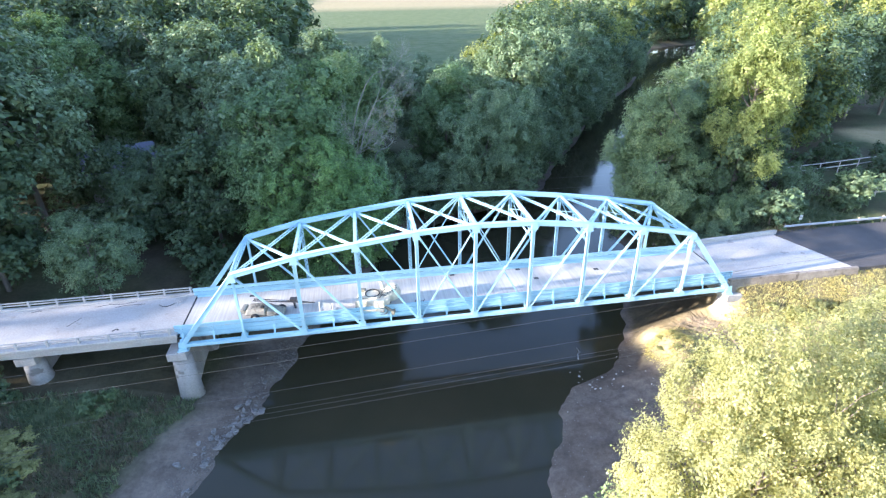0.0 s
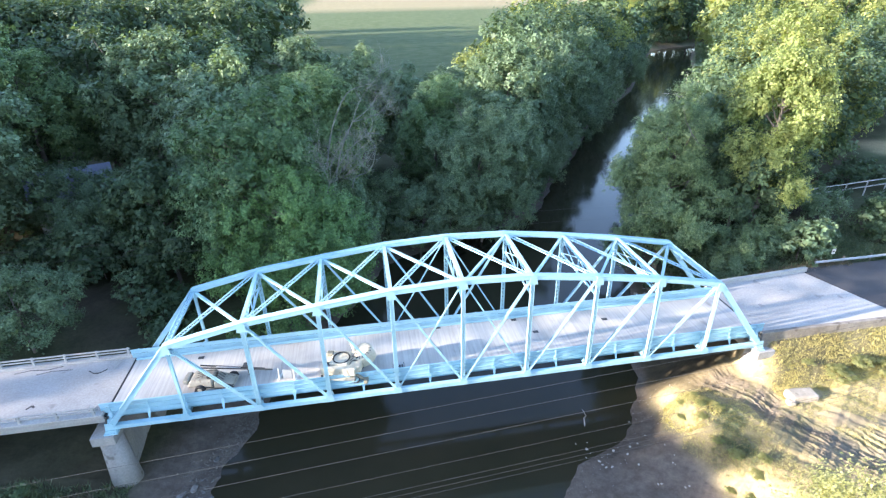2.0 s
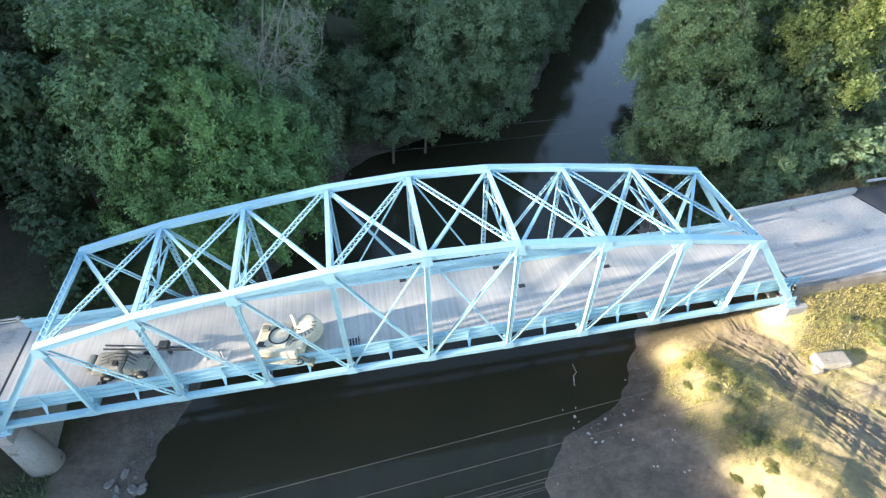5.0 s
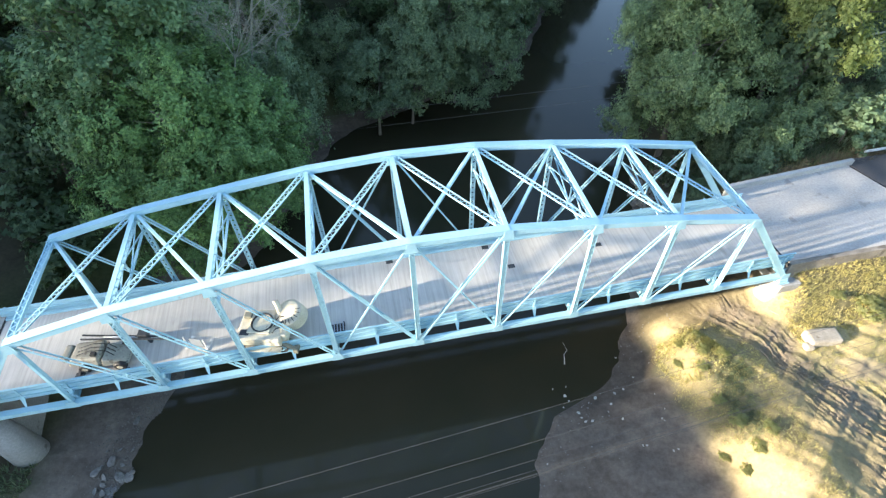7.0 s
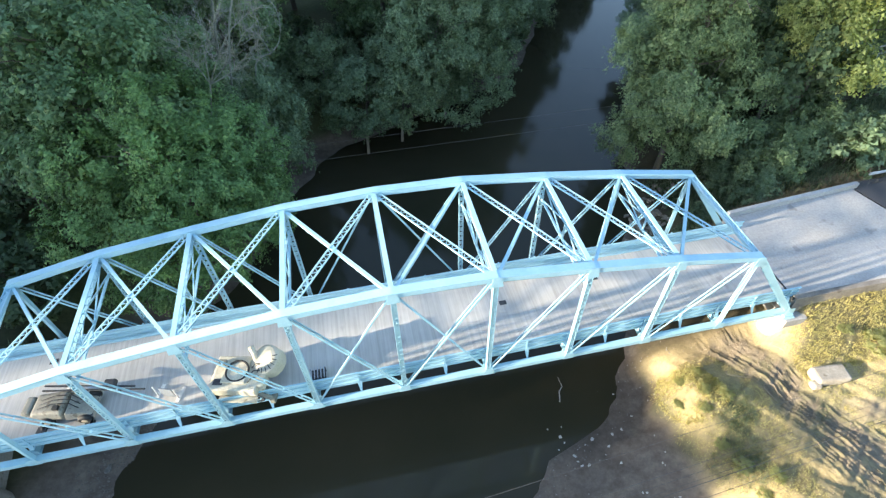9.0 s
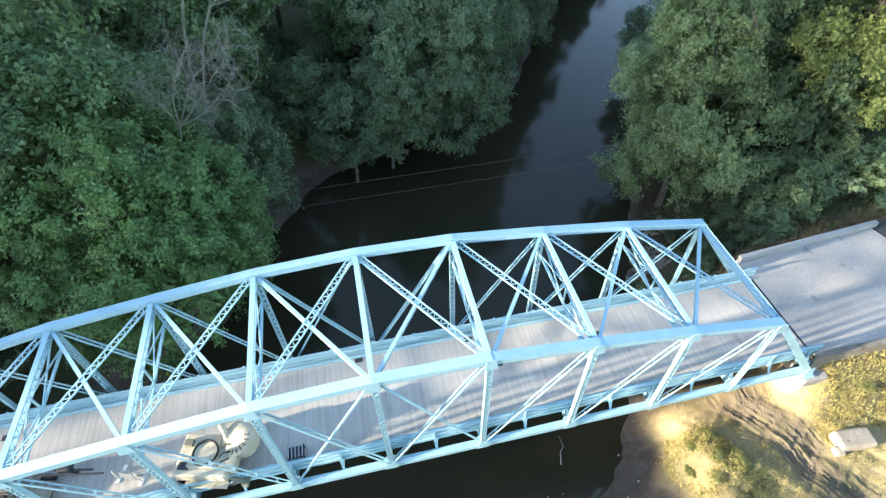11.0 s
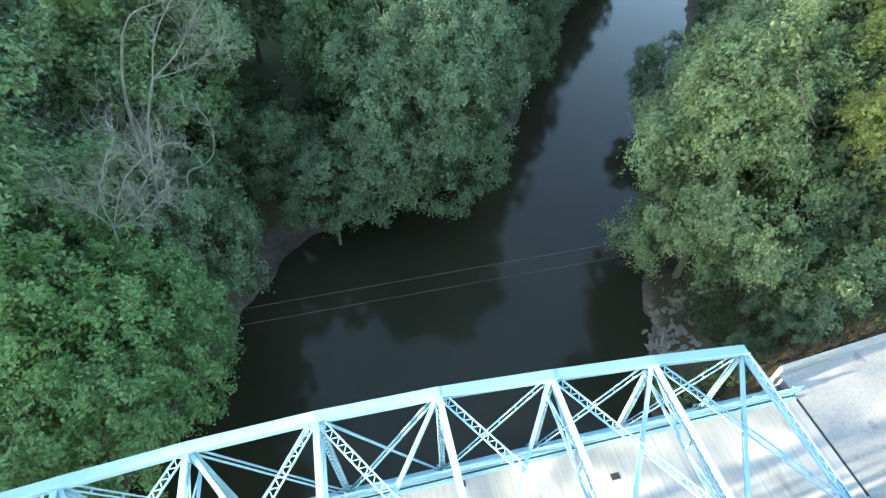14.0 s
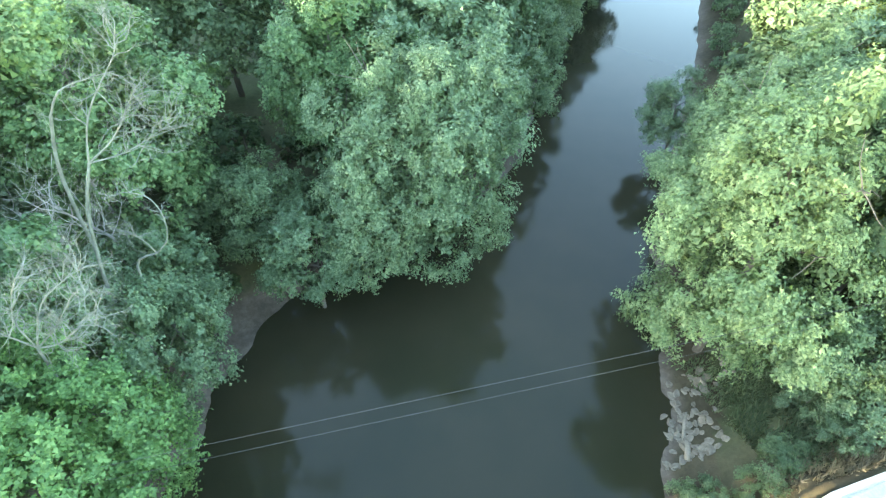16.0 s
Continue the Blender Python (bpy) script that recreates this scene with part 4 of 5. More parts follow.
plant(snag, -15, 44, 120, 0.95, -5.0)
plant(willow_b, -10.8, 29.0, 40, 0.85, -6.0, 1.35)
plant(willow_b, -15.0, 28.5, 140, 0.8, -6.0, 1.35)
plant(willow_b, -12.0, 34.5, 70, 0.95, -6.0, 1.2)
plant(willow_b, -19, 38, 170, 1.0, -5.5, 1.2)
plant(snag_b, -15.2, 35.5, 250, 0.85, -5.0, 0.95)
plant(snag_b, -13.6, 40.0, 20, 0.9, -5.0, 1.1)
plant(willow, 10.2, 47.2, 20, 1.0, -7.0, 1.1)
plant(willow_b, 0.8, 38.8, 100, 1.0, -7.0)
plant(willow_b, 5.6, 40.5, 10, 0.95, -7.0, 1.1)
plant(shrub_b, -9.5, 41, 70, 1.0)
plant(willow_c, -12, 41, 200, 0.9)
plant(willow_b, 12.5, 44.5, 200, 1.1, -7.2)
plant(cottonwood_b, 15.5, 56, 140, 0.95, -6.0, 0.95)
plant(maple_b, 6.0, 55, 30, 0.85)
plant(willow_b, -3.5, 45, 130, 0.95, -6.5, 1.0)
plant(cottonwood_b, -7, 73, 60, 0.98)
plant(cottonwood_b, 2.5, 70, 160, 0.86)
plant(maple_b, -14, 47, 30, 0.95)
plant(cottonwood_b, -27, 46, 80, 1.1)
plant(cottonwood_b, 9, 63, 200, 0.85)
plant(cottonwood, 13.5, 74, 0, 0.75)
plant(cottonwood, -18, 73, 100, 1.02)
plant(cottonwood_b, 20, 92, 50, 0.8)
plant(cottonwood_b, 12, 86, 10, 0.75)
plant(cottonwood, 22.5, 66, 20, 0.95, -5.0, 1.08)
plant(cottonwood_b, 30.5, 77, 120, 1.0, -5.0, 1.22)
plant(cottonwood, 40.5, 91, 220, 0.95, -5.0, 1.05)
plant(cottonwood_b, 51, 107, 300, 1.0, -5.0, 1.12)
plant(cottonwood, 62, 122, 40, 0.95, -5.0, 0.95)
plant(willow_b, 27.5, 63.5, 20, 1.05)
plant(willow_b, 33.5, 73, 120, 1.1)
plant(willow_b, 41.5, 85, 220, 1.15)
plant(willow_b, 50.0, 96, 40, 1.2)
plant(willow_b, 60.0, 110, 140, 1.2)
plant(cottonwood, -40, 60, 200, 1.1)
plant(maple_b, -61, 60, 250, 1.1)
plant(willow_b, -47.5, 37, 30, 0.85)
plant(willow_b, -51.5, 45.0, 130, 0.95, None, 1.0)
plant(willow_b, -46.0, 45.0, 230, 0.85, None, 0.9)
plant(cottonwood, -60, 36, 250, 1.15)
plant(cottonwood_b, -54, 76, 10, 1.1)
plant(alder_b, -33.0, 29.0, 10, 0.85, -5.0, 1.0)
plant(alder_b, -36.5, 33.0, 70, 0.8)
plant(willow_b, -38, 40, 10, 1.0)
plant(shrub_b, -40, 36, 30, 1.6)
plant(shrub_b, -44, 33, 80, 1.6)
plant(willow_b, -45.5, 17, 0, 0.95)
plant(cottonwood_b, -66, 52, 120, 1.1)
plant(alder_b, -58, 20, 200, 1.0)
# right bank, beyond the bridge
plant(alder, 34.0, 24.8, 0, 1.0, -6.6, 1.18)
plant(alder, 40, 34, 120, 1.0, -3.0, 0.95)
plant(shrub_e, 40.0, 17.0, 0, 1.0)
plant(shrub_e, 43.8, 18.2, 100, 0.9)
plant(shrub_e, 47.5, 17.5, 200, 0.8)
plant(alder_b, 44.0, 24.0, 200, 0.85, -2.5, 0.95)
plant(alder_b, 50.5, 27.0, 130, 0.85, None, 0.7)
plant(poplar, 45.8, 22.0, 200, 0.95, 0.0, 1.1)
plant(poplar, 52.0, 33.0, 60, 1.0, 0.3, 0.9)
plant(snag, 57.5, 56, 30, 0.95, -4.0)
plant(willow_b, 46.5, 53, 250, 0.85, -6.5)
plant(cottonwood_b, 50, 36, 100, 0.85)
plant(alder_b, 53, 46, 60, 0.95)
plant(alder_b, 63.5, 58, 140, 1.0)
plant(alder_b, 75, 70, 40, 1.1)
plant(alder_b, 86, 84, 90, 1.0)
plant(box_elder, 76, 58, 90, 1.5)
plant(shrub_d, 38.5, 15.5, 0, 1.0)
plant(shrub_d, 41.8, 17.5, 100, 1.2)
plant(alder_b, 62, 44, 100, 1.25, None, 1.15)
plant(box_elder, 80, 66, 10, 1.4, None, 1.65)
plant(box_elder, 72, 50, 210, 1.4, None, 1.6)
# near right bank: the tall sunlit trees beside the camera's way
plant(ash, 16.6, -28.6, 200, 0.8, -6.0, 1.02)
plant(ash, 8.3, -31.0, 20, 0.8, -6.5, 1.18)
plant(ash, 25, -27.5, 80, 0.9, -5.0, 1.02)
plant(shrub_e, 3.2, -27.5, 80, 1.1, None, 1.9)

rng = np.random.default_rng(5)
# undergrowth on both banks
for k in range(120):
    if k % 3:
        x, y = rng.uniform(-60, 30), rng.uniform(24, 75)
        if x > shore(y, LEFT_SHORE) - 4.5:
            continue
    else:
        x, y = rng.uniform(32, 62), rng.uniform(21, 60)
        if x < shore(y, RIGHT_SHORE) + 3.5:
            continue
    kind_ = shrub_b if rng.random() < 0.6 else shrub
    plant(shrub_d if x > 30 and y < 30 else kind_, x, y, rng.uniform(0, 360), rng.uniform(0.8, 1.5))
for k in range(40):
    x, y = rng.uniform(-62, -31), rng.uniform(-16, 15)
    if 0 < y < 9.5 or (x > -38 and y < 1):
        continue
    plant(shrub_b, x, y, rng.uniform(0, 360), rng.uniform(0.4, 0.9))
for x, y in ((33, 13.4), (36.5, 13.2), (31.5, 12.6), (38, 20)):
    plant(shrub_d, x, y, 40 * x, 0.55)
# woods further off
for k in range(70):
    s = rng.uniform(92, 420)
    side = 1 if k % 2 else -1
    base = float(shore(s, RIGHT_SHORE)) if side > 0 else float(shore(s, LEFT_SHORE))
    x = base + side * rng.uniform(9 if side > 0 else 14, 20 + s * 0.08)
    plant((far_tree_b if s < 190 else distant_tree_b) if rng.random() < (0.6 if side > 0 else 0.2) else (far_tree if s < 190 else distant_tree), x, s, rng.uniform(0, 360), rng.uniform(0.8, 1.1))
for k in range(95):
    x, y = rng.uniform(-150, -30), rng.uniform(62, 250)
    if x > -30 - (y - 100) * 0.1 and y > 100:
        continue
    plant(far_tree if y < 135 and x > -120 else distant_tree, x, y, rng.uniform(0, 360), rng.uniform(1.05, 1.3) + (0.25 if y > 110 else 0))
for k in range(24):
    plant(distant_tree, rng.uniform(-110, -48), rng.uniform(240, 460), rng.uniform(0, 360), rng.uniform(1.3, 1.6))
for k in range(16):
    y = rng.uniform(95, 190)
    plant(far_tree_b if k % 4 == 0 else far_tree, float(shore(y, LEFT_SHORE)) - rng.uniform(14, 34), y, rng.uniform(0, 360), rng.uniform(1.1, 1.35))
for k in range(34):
    y = rng.uniform(190, 430)
    plant(distant_tree_b if k % 3 == 0 else distant_tree, float(shore(y, LEFT_SHORE)) - rng.uniform(9, 55), y, rng.uniform(0, 360), rng.uniform(1.1, 1.4))
for k in range(30):
    y = rng.uniform(190, 430)
    plant(distant_tree_b if k % 2 else distant_tree, float(shore(y, RIGHT_SHORE)) + rng.uniform(5, 150), y, rng.uniform(0, 360), rng.uniform(1.1, 1.4))
for x, y, s in ((90, 58, 0.8), (99, 66, 0.85), (110, 68, 0.9), (122, 70, 0.9), (134, 66, 0.9), (94, 74, 0.9), (106, 80, 1.0), (120, 84, 1.0), (68, 40, 0.95), (78, 47, 1.0), (86, 66, 1.1), (72, 62, 1.1), (112, 70, 1.1), (64, 52, 1.0)):
    plant(far_tree, x, y, x * 9, s)
for k in range(34):
    x, y = rng.uniform(47, 96), rng.uniform(14.5, 40)
    if abs(y - 31.5 - (x - 57) * 0.1) > 1.5 and abs(y - 21) > 1.5:
        plant(shrub_b if k % 3 else shrub, x, y, rng.uniform(0, 360), rng.uniform(0.6, 1.2))
for k in range(30):
    x, y = rng.uniform(66, 170), rng.uniform(50, 190)
    if x > shore(y, RIGHT_SHORE) + 13 and not (90 < x < 145 and y < 66):
        plant(far_tree_b if rng.random() < 0.6 else far_tree, x, y, rng.uniform(0, 360), rng.uniform(0.8, 1.1))
# tall trees added out of view on the left to block the low sun
for x, y, s in ((-78, 16, 1.6), (-86, 22, 1.6), (-74, 26, 1.6), (-92, 34, 1.5), (-80, 40, 1.5), (-100, 18, 1.6), (-110, 28, 1.5), (-105, 45, 1.5), (-67, 20, 1.6), (-66, 28, 1.5),
                (-90, 55, 1.5), (-75, 66, 1.4), (-150, 2.5, 1.6), (-152, 14, 1.5), (-140, 18, 1.5)):
    plant(far_tree, x, y, x * 7, s)
for x, y in ((-84, 9), (-90, 13), (-97, 9), (-84, 15), (-78, 19), (-80, 24), (-95, 17), (-88, 19)):
    plant(far_tree, x, y, x * 7, 0.95, None, 2.0)
for k in range(16):
    plant(far_tree, -104 - 9 * (k % 3), 34 + 5.5 * k, 50 * k, 1.5, None, 1.65)
# low unseen rows, added to keep the sun off water and mud bar
for k in range(15):
    plant(far_tree, -91 - 4 * (k % 2), -9.0 - 1.8 * k, 70 * k, 0.6, None, 0.6)
for k in range(14):
    plant(far_tree, -78 - 5 * (k % 2), -9.5 - 1.8 * k, 40 * k, 0.6, None, 0.64 if k < 4 else 0.66)
# unseen narrow trees, added to shade the water and a band of bank
plant(far_tree, -150, -15.0, 0, 0.4, None, 0.98)
plant(alder_b, -80, -18.4, 0, 0.42, None, 1.0)
for x, y, s in ((205, 345, 1.0), (216, 352, 1.1), (228, 362, 1.1), (238, 380, 1.2), (196, 350, 1.0), (222, 390, 1.2), (250, 400, 1.2), (210, 372, 1.1), (244, 352, 1.1), (253, 364, 1.2), (264, 380, 1.3)):
    plant(distant_tree, x, y, x * 13, s * 1.15, None, s * 1.75)
for k in range(9):
    plant(distant_tree, 206 + 8 * k, 344 + 3 * (k % 2) + 1.2 * k, 63 * k, 0.7, None, 0.75)
for k in range(11):
    plant(willow_c, 196 + 7 * k, 315 + 3.0 * k, 63 * k, 0.9)
# trees that lean over the left shore upstream
for k in range(9):
    y = 112 + 9.5 * k
    plant((willow_b, cottonwood_b, far_tree)[k % 3], float(shore(y, LEFT_SHORE)) - (1.5, 5.0, 6.0)[k % 3], y, 75 * k, (1.35, 0.75, 0.8)[k % 3])
# bushes along the far shores
for y in range(44, 300, 5):
    x = float(shore(y, LEFT_SHORE))
    low = 1.0 if y < 62 else 0.5
    plant(willow_c if y % 2 else shrub, x - rng.uniform(2.0, 4.0), y, rng.uniform(0, 360), (0.85 if y < 150 else low) * rng.uniform(0.8, 1.15))
    if y > 64:
        x = float(shore(y, RIGHT_SHORE))
        plant(shrub if y % 2 else willow_c, x + rng.uniform(3.0, 4.5), y, rng.uniform(0, 360), low * rng.uniform(0.8, 1.1))
for x, y, s in ((23.0, -11.2, 0.26), (21.9, -12.3, 0.22), (24.2, -10.3, 0.24), (21.2, -10.9, 0.2), (21.8, -2.0, 0.2), (22.9, -3.2, 0.22), (20.9, -3.6, 0.2), (23.4, -1.6, 0.18), (22.2, -4.6, 0.22), (24.2, -4.0, 0.25), (22.6, -9.1, 0.3), (22.0, -7.4, 0.22), (35.5, -1.6, 0.3), (-42.7, -10, 0.9), (-44.6, -7.4, 0.9), (-34.9, -13.4, 0.5), (-37.6, -14.2, 0.45), (-41.8, -13.2, 0.8), (38, -3.0, 0.6), (41, -2.2, 0.5), (44, -4, 0.8)):
    plant(shrub_c, x, y, x * 50, s, None, s * 0.55)
for x, y, s in ((27.2, 12.8, 0.8), (28.6, 11.6, 0.7), (26.2, 13.4, 0.6), (30.5, 12.8, 0.6), (36.5, 16.5, 0.9), (37.5, 18.5, 0.9)):
    plant(shrub_d, x, y, x * 50, s * 0.7)


# ---- grass ----
def grass(n, area, mat, size, label, seed, keep=None):
    """Tufts of blades over a stretch of bank."""
    r = np.random.default_rng(seed)
    x0, x1, y0, y1 = area
    x, y = r.uniform(x0, x1, n), r.uniform(y0, y1, n)
    h = land(x, y)
    ok = (h[0] > WATER_Z + 0.7) & (h[2] < 0.5) & (waves(x, y, 0.5, 9.0) + r.uniform(-0.5, 0.5, n) > -0.35)
    if keep is not None:
        ok &= keep(x, y)
    x, y, z = x[ok], y[ok], h[0][ok]
    m, B = len(x), 5
    a = r.uniform(0, 6.28, (m, B))
    hgt = size * r.uniform(0.5, 1.3, (m, B))
    dx, dy = np.cos(a) * size * 0.11, np.sin(a) * size * 0.11
    cx, cy = x[:, None] + r.normal(size=(m, B)) * 0.09, y[:, None] + r.normal(size=(m, B)) * 0.09
    zz = np.repeat(z[:, None], B, 1)
    tipx, tipy = cx + r.normal(size=(m, B)) * size * 0.4, cy + r.normal(size=(m, B)) * size * 0.4
    v = np.stack([np.stack([cx - dx, cy - dy, zz - 0.05], -1), np.stack([cx + dx, cy + dy, zz - 0.05], -1), np.stack([tipx, tipy, zz + hgt], -1)], 2).reshape(-1, 3)
    me = bpy.data.meshes.new("grass")
    me.from_pydata(v.tolist(), [], np.arange(len(v)).reshape(-1, 3).tolist())
    me.materials.append(mat)
    return tagged(new("grass", me), label, "grass", kind="stuff")


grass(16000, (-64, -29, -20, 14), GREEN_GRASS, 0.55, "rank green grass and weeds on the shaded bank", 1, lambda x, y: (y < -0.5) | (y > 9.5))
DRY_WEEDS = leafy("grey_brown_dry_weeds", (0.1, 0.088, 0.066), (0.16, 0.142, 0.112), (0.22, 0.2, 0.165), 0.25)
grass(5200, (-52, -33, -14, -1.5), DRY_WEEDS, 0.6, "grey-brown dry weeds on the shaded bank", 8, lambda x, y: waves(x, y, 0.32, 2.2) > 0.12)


def off_track(x, y):
    return np.abs(x - np.interp(y, [-22, -16, -11.4, -8.2, -6, -4, -1.7, 1], [33.5, 32.0, 30.6, 29.9, 29.4, 29.1, 28.5, 27.2])) > np.interp(y, [-14, -9, -5, 0], [5.0, 3.0, 1.8, 2.2])


grass(30000, (19.8, 47, -16, -0.3), DRY_GRASS, 0.12, "sunlit dry yellow grass on the dirt bank", 2, lambda x, y: off_track(x, y) & (waves(x, y, 0.5, 6.0) < 0.55))
grass(3600, (19.5, 27, -11.5, -3.5), GREEN_GRASS, 0.16, "low green weeds between dirt and mud", 4, lambda x, y: off_track(x, y) & ((np.hypot(x - 24.0, y + 5.3) < 1.8) | (np.hypot(x - 22.8, y + 8.8) < 1.9)))
grass(2600, (19.9, 25.2, -6.0, -0.8), DRY_GRASS, 0.24, "tufted yellow-green grass on the sunlit sand mound", 12, lambda x, y: off_track(x, y) & (np.hypot((x - 22.3) / 1.9, (y + 3.0) / 2.2) < 1.2))
grass(12000, (31, 62, -4.2, 1.2), DRY_GRASS, 0.18, "yellow-green grass on the sunny road verge", 5)
grass(9000, (29, 62, 11.5, 24), GREEN_GRASS, 0.5, "shaded green weeds beside the road", 3, lambda x, y: (y > 12) & (x > 32))
grass(2600, (31, 52, 10.9, 13.2), DRY_WEEDS, 0.45, "grey-brown dry weeds beside the low parapet", 9)
grass(2600, (32.5, 42, 13, 18), GREEN_GRASS, 0.8, "tall soft green herbs beside the riprap rocks", 10)
grass(500, (38.4, 41.2, 13.0, 15.4), DRY_GRASS, 0.5, "clump of dry brown grass beside the road", 6)


# ---- wires ----
def wire(name, pts, r, mat, label, group, sag=0.0):
    g = Geo()
    a, b = Vector(pts[0]), Vector(pts[1])
    g.tube([a.lerp(b, k / 24) - Vector((0, 0, sag * 4 * (k / 24) * (1 - k / 24))) for k in range(25)], [r] * 25, 5)
    ob = part(name, g, mat, smooth=True)
    return tagged(ob, label, "wire", group)


CABLE = plain("grey_cable", (0.06, 0.058, 0.05), (0.1, 0.094, 0.085), 1, 0.6)
for y, z in ((18.05, 8.35), (18.03, 6.8)):
    wire("overhead_wire", ((-75, y + 0.4, z + 0.6), (75, y - 0.4, z + 0.2)), 0.011, CABLE, "thin grey overhead wire strung across the river", "overhead wires")
for y, z in ((-11.1, 8.3), (-12.55, 8.3), (-14.0, 8.3), (-12.0, 4.0), (-12.05, 2.4), (-12.2, 2.05), (-12.1, 1.4)):
    wire("overhead_wire", ((-75, y - 5.7, z + 0.5), (75, y + 5.7, z + 0.5)), 0.011, CABLE, "thin grey overhead wire strung across the river", "overhead wires", 0.5)


# ---- machines and loose things on the deck ----
def rounded_box(geo_name, size, mat, parent, at=(0, 0, 0), bevel=0.06, label="", turn=0):
    g = Geo()
    x, y, z = size
    g.box(-x / 2, x / 2, -y / 2, y / 2, 0, z)
    ob = part(geo_name, g, mat, parent, label, bevel=bevel)
    ob.location = at
    ob.rotation_euler[2] = radians(turn)
    return ob


def track(parent, at, length, mat):
    """A crawler track: a rounded belt with cross bars."""
    g = Geo()
    n, r, half = 40, 0.36, length / 2 - 0.36
    pts = []
    for k in range(n):
        f = k / n * (4 * half + 2 * math.pi * r)
        if f < 2 * half:
            pts.append((-half + f, r))
        elif f < 2 * half + math.pi * r:
            a = (f - 2 * half) / r
            pts.append((half + r * math.sin(a), r * math.cos(a)))
        elif f < 4 * half + math.pi * r:
            pts.append((half - (f - 2 * half - math.pi * r), -r))
        else:
            a = (f - 4 * half - math.pi * r) / r
            pts.append((-half - r * math.sin(a), -r * math.cos(a)))
    for (x0, z0), (x1, z1) in zip(pts, pts[1:] + pts[:1]):
        m = math.hypot(x1 - x0, z1 - z0)
        nx, nz = (z1 - z0) / m, -(x1 - x0) / m
        k = len(g.v)
        g.hexa([(x0, -0.22, z0 + r), (x1, -0.22, z1 + r), (x1, 0.22, z1 + r), (x0, 0.22, z0 + r),
                (x0 - nx * 0.06, -0.22, z0 + r - nz * 0.06), (x1 - nx * 0.06, -0.22, z1 + r - nz * 0.06), (x1 - nx * 0.06, 0.22, z1 + r - nz * 0.06), (x0 - nx * 0.06, 0.22, z0 + r - nz * 0.06)])
    g.box(-half, half, -0.15, 0.15, 0.12, 2 * r - 0.12)
    ob = part("track", g, mat, parent, "muddy dark steel crawler track")
    ob.location = at
    return ob


def ring(name, r, tube_r, mat, parent, at, tilt=(0, 0, 0), label=""):
    g = Geo()
    n = 26
    g.tube([(r * math.cos(2 * math.pi * k / n), r * math.sin(2 * math.pi * k / n), 0) for k in range(n + 1)], [tube_r] * (n + 1), 6, cap=False)
    ob = part(name, g, mat, parent, label, smooth=True)
    ob.location, ob.rotation_euler = at, [radians(a) for a in tilt]
    return ob


def drum(name, r, length, mat, parent, at, tilt, label="", n=28):
    g = Geo()
    g.tube([(0, 0, -length / 2), (0, 0, -length / 2 + 0.1), (0, 0, length / 2 - 0.12), (0, 0, length / 2)], [r * 0.86, r, r, r * 0.84], n)
    ob = part(name, g, mat, parent, label)
    ob.location, ob.rotation_euler = at, [radians(a) for a in tilt]
    return ob


breaker = empty("construction_machine", (-10.9, 1.95, DECK_Z), label="dusty beige tracked construction machine with a round drum", category="construction machine")
breaker.rotation_euler[2] = radians(-14)
breaker.scale = (1.1, 1.1, 1.1)
track(breaker, (0, -0.85, 0), 3.2, DARK_STEEL)
track(breaker, (0, 0.95, 0), 3.2, DARK_STEEL)
rounded_box("chassis", (3.0, 1.5, 0.35), DARK_STEEL, breaker, (0, 0.05, 0.45))
rounded_box("engine_housing", (2.9, 2.4, 0.75), BEIGE, breaker, (-0.1, 0.05, 0.72), 0.1)
rounded_box("top_plate", (1.5, 1.6, 0.14), BEIGE, breaker, (-0.15, 0.1, 1.45), 0.05)
ring("hose_loop", 0.68, 0.07, RUBBER, breaker, (-0.05, 0.1, 1.6), (4, 0, 0), "dark rubber hose coiled in a loop")
rounded_box("hatch", (0.6, 0.42, 0.05), DARK_STEEL, breaker, (-1.05, -0.62, 1.475), 0.02, "dark open hatch")
rounded_box("battery_box", (0.5, 0.4, 0.3), OLIVE, breaker, (-1.1, 0.6, 1.47), 0.04)
rounded_box("side_step", (2.4, 0.4, 0.08), BEIGE, breaker, (0.1, -1.25, 0.5), 0.02)
rounded_box("counterweight", (0.5, 1.9, 0.8), BEIGE, breaker, (1.45, 0.15, 0.7), 0.12)
d = drum("drum", 0.95, 1.1, BEIGE, breaker, (1.6, 1.0, 1.3), (20, 0, -50), "dusty cream drum")
for k in range(7):
    a = radians(-60 + k * 20)
    g = Geo()
    g.beam((0.6 * math.cos(a), 0.6 * math.sin(a), 0.61), (0.92 * math.cos(a), 0.92 * math.sin(a), 0.556), 0.05, 0.02)
    part("vent_slot", g, DARK_STEEL, d)
g = Geo()
g.tube([(1.0, 0.9, 1.4), (0.7, 1.3, 1.9), (0.55, 1.5, 2.15)], [0.2, 0.17, 0.2], 12)
part("exhaust_duct", g, BEIGE, breaker, smooth=True)
g = Geo()
g.beam((1.1, -0.9, 0.9), (2.1, -1.0, 0.35), 0.22, 0.2)
g.beam((1.1, -0.5, 0.9), (2.1, -0.55, 0.35), 0.22, 0.2)
g.box(2.0, 2.3, -1.2, -0.35, 0.05, 0.4)
part("front_blade", g, OLIVE, breaker, bevel=0.02)
for y in (-0.75, 0.9):
    d = drum("lamp", 0.1, 0.14, RUBBER, breaker, (-1.45, y, 1.2), (0, 90, 0))
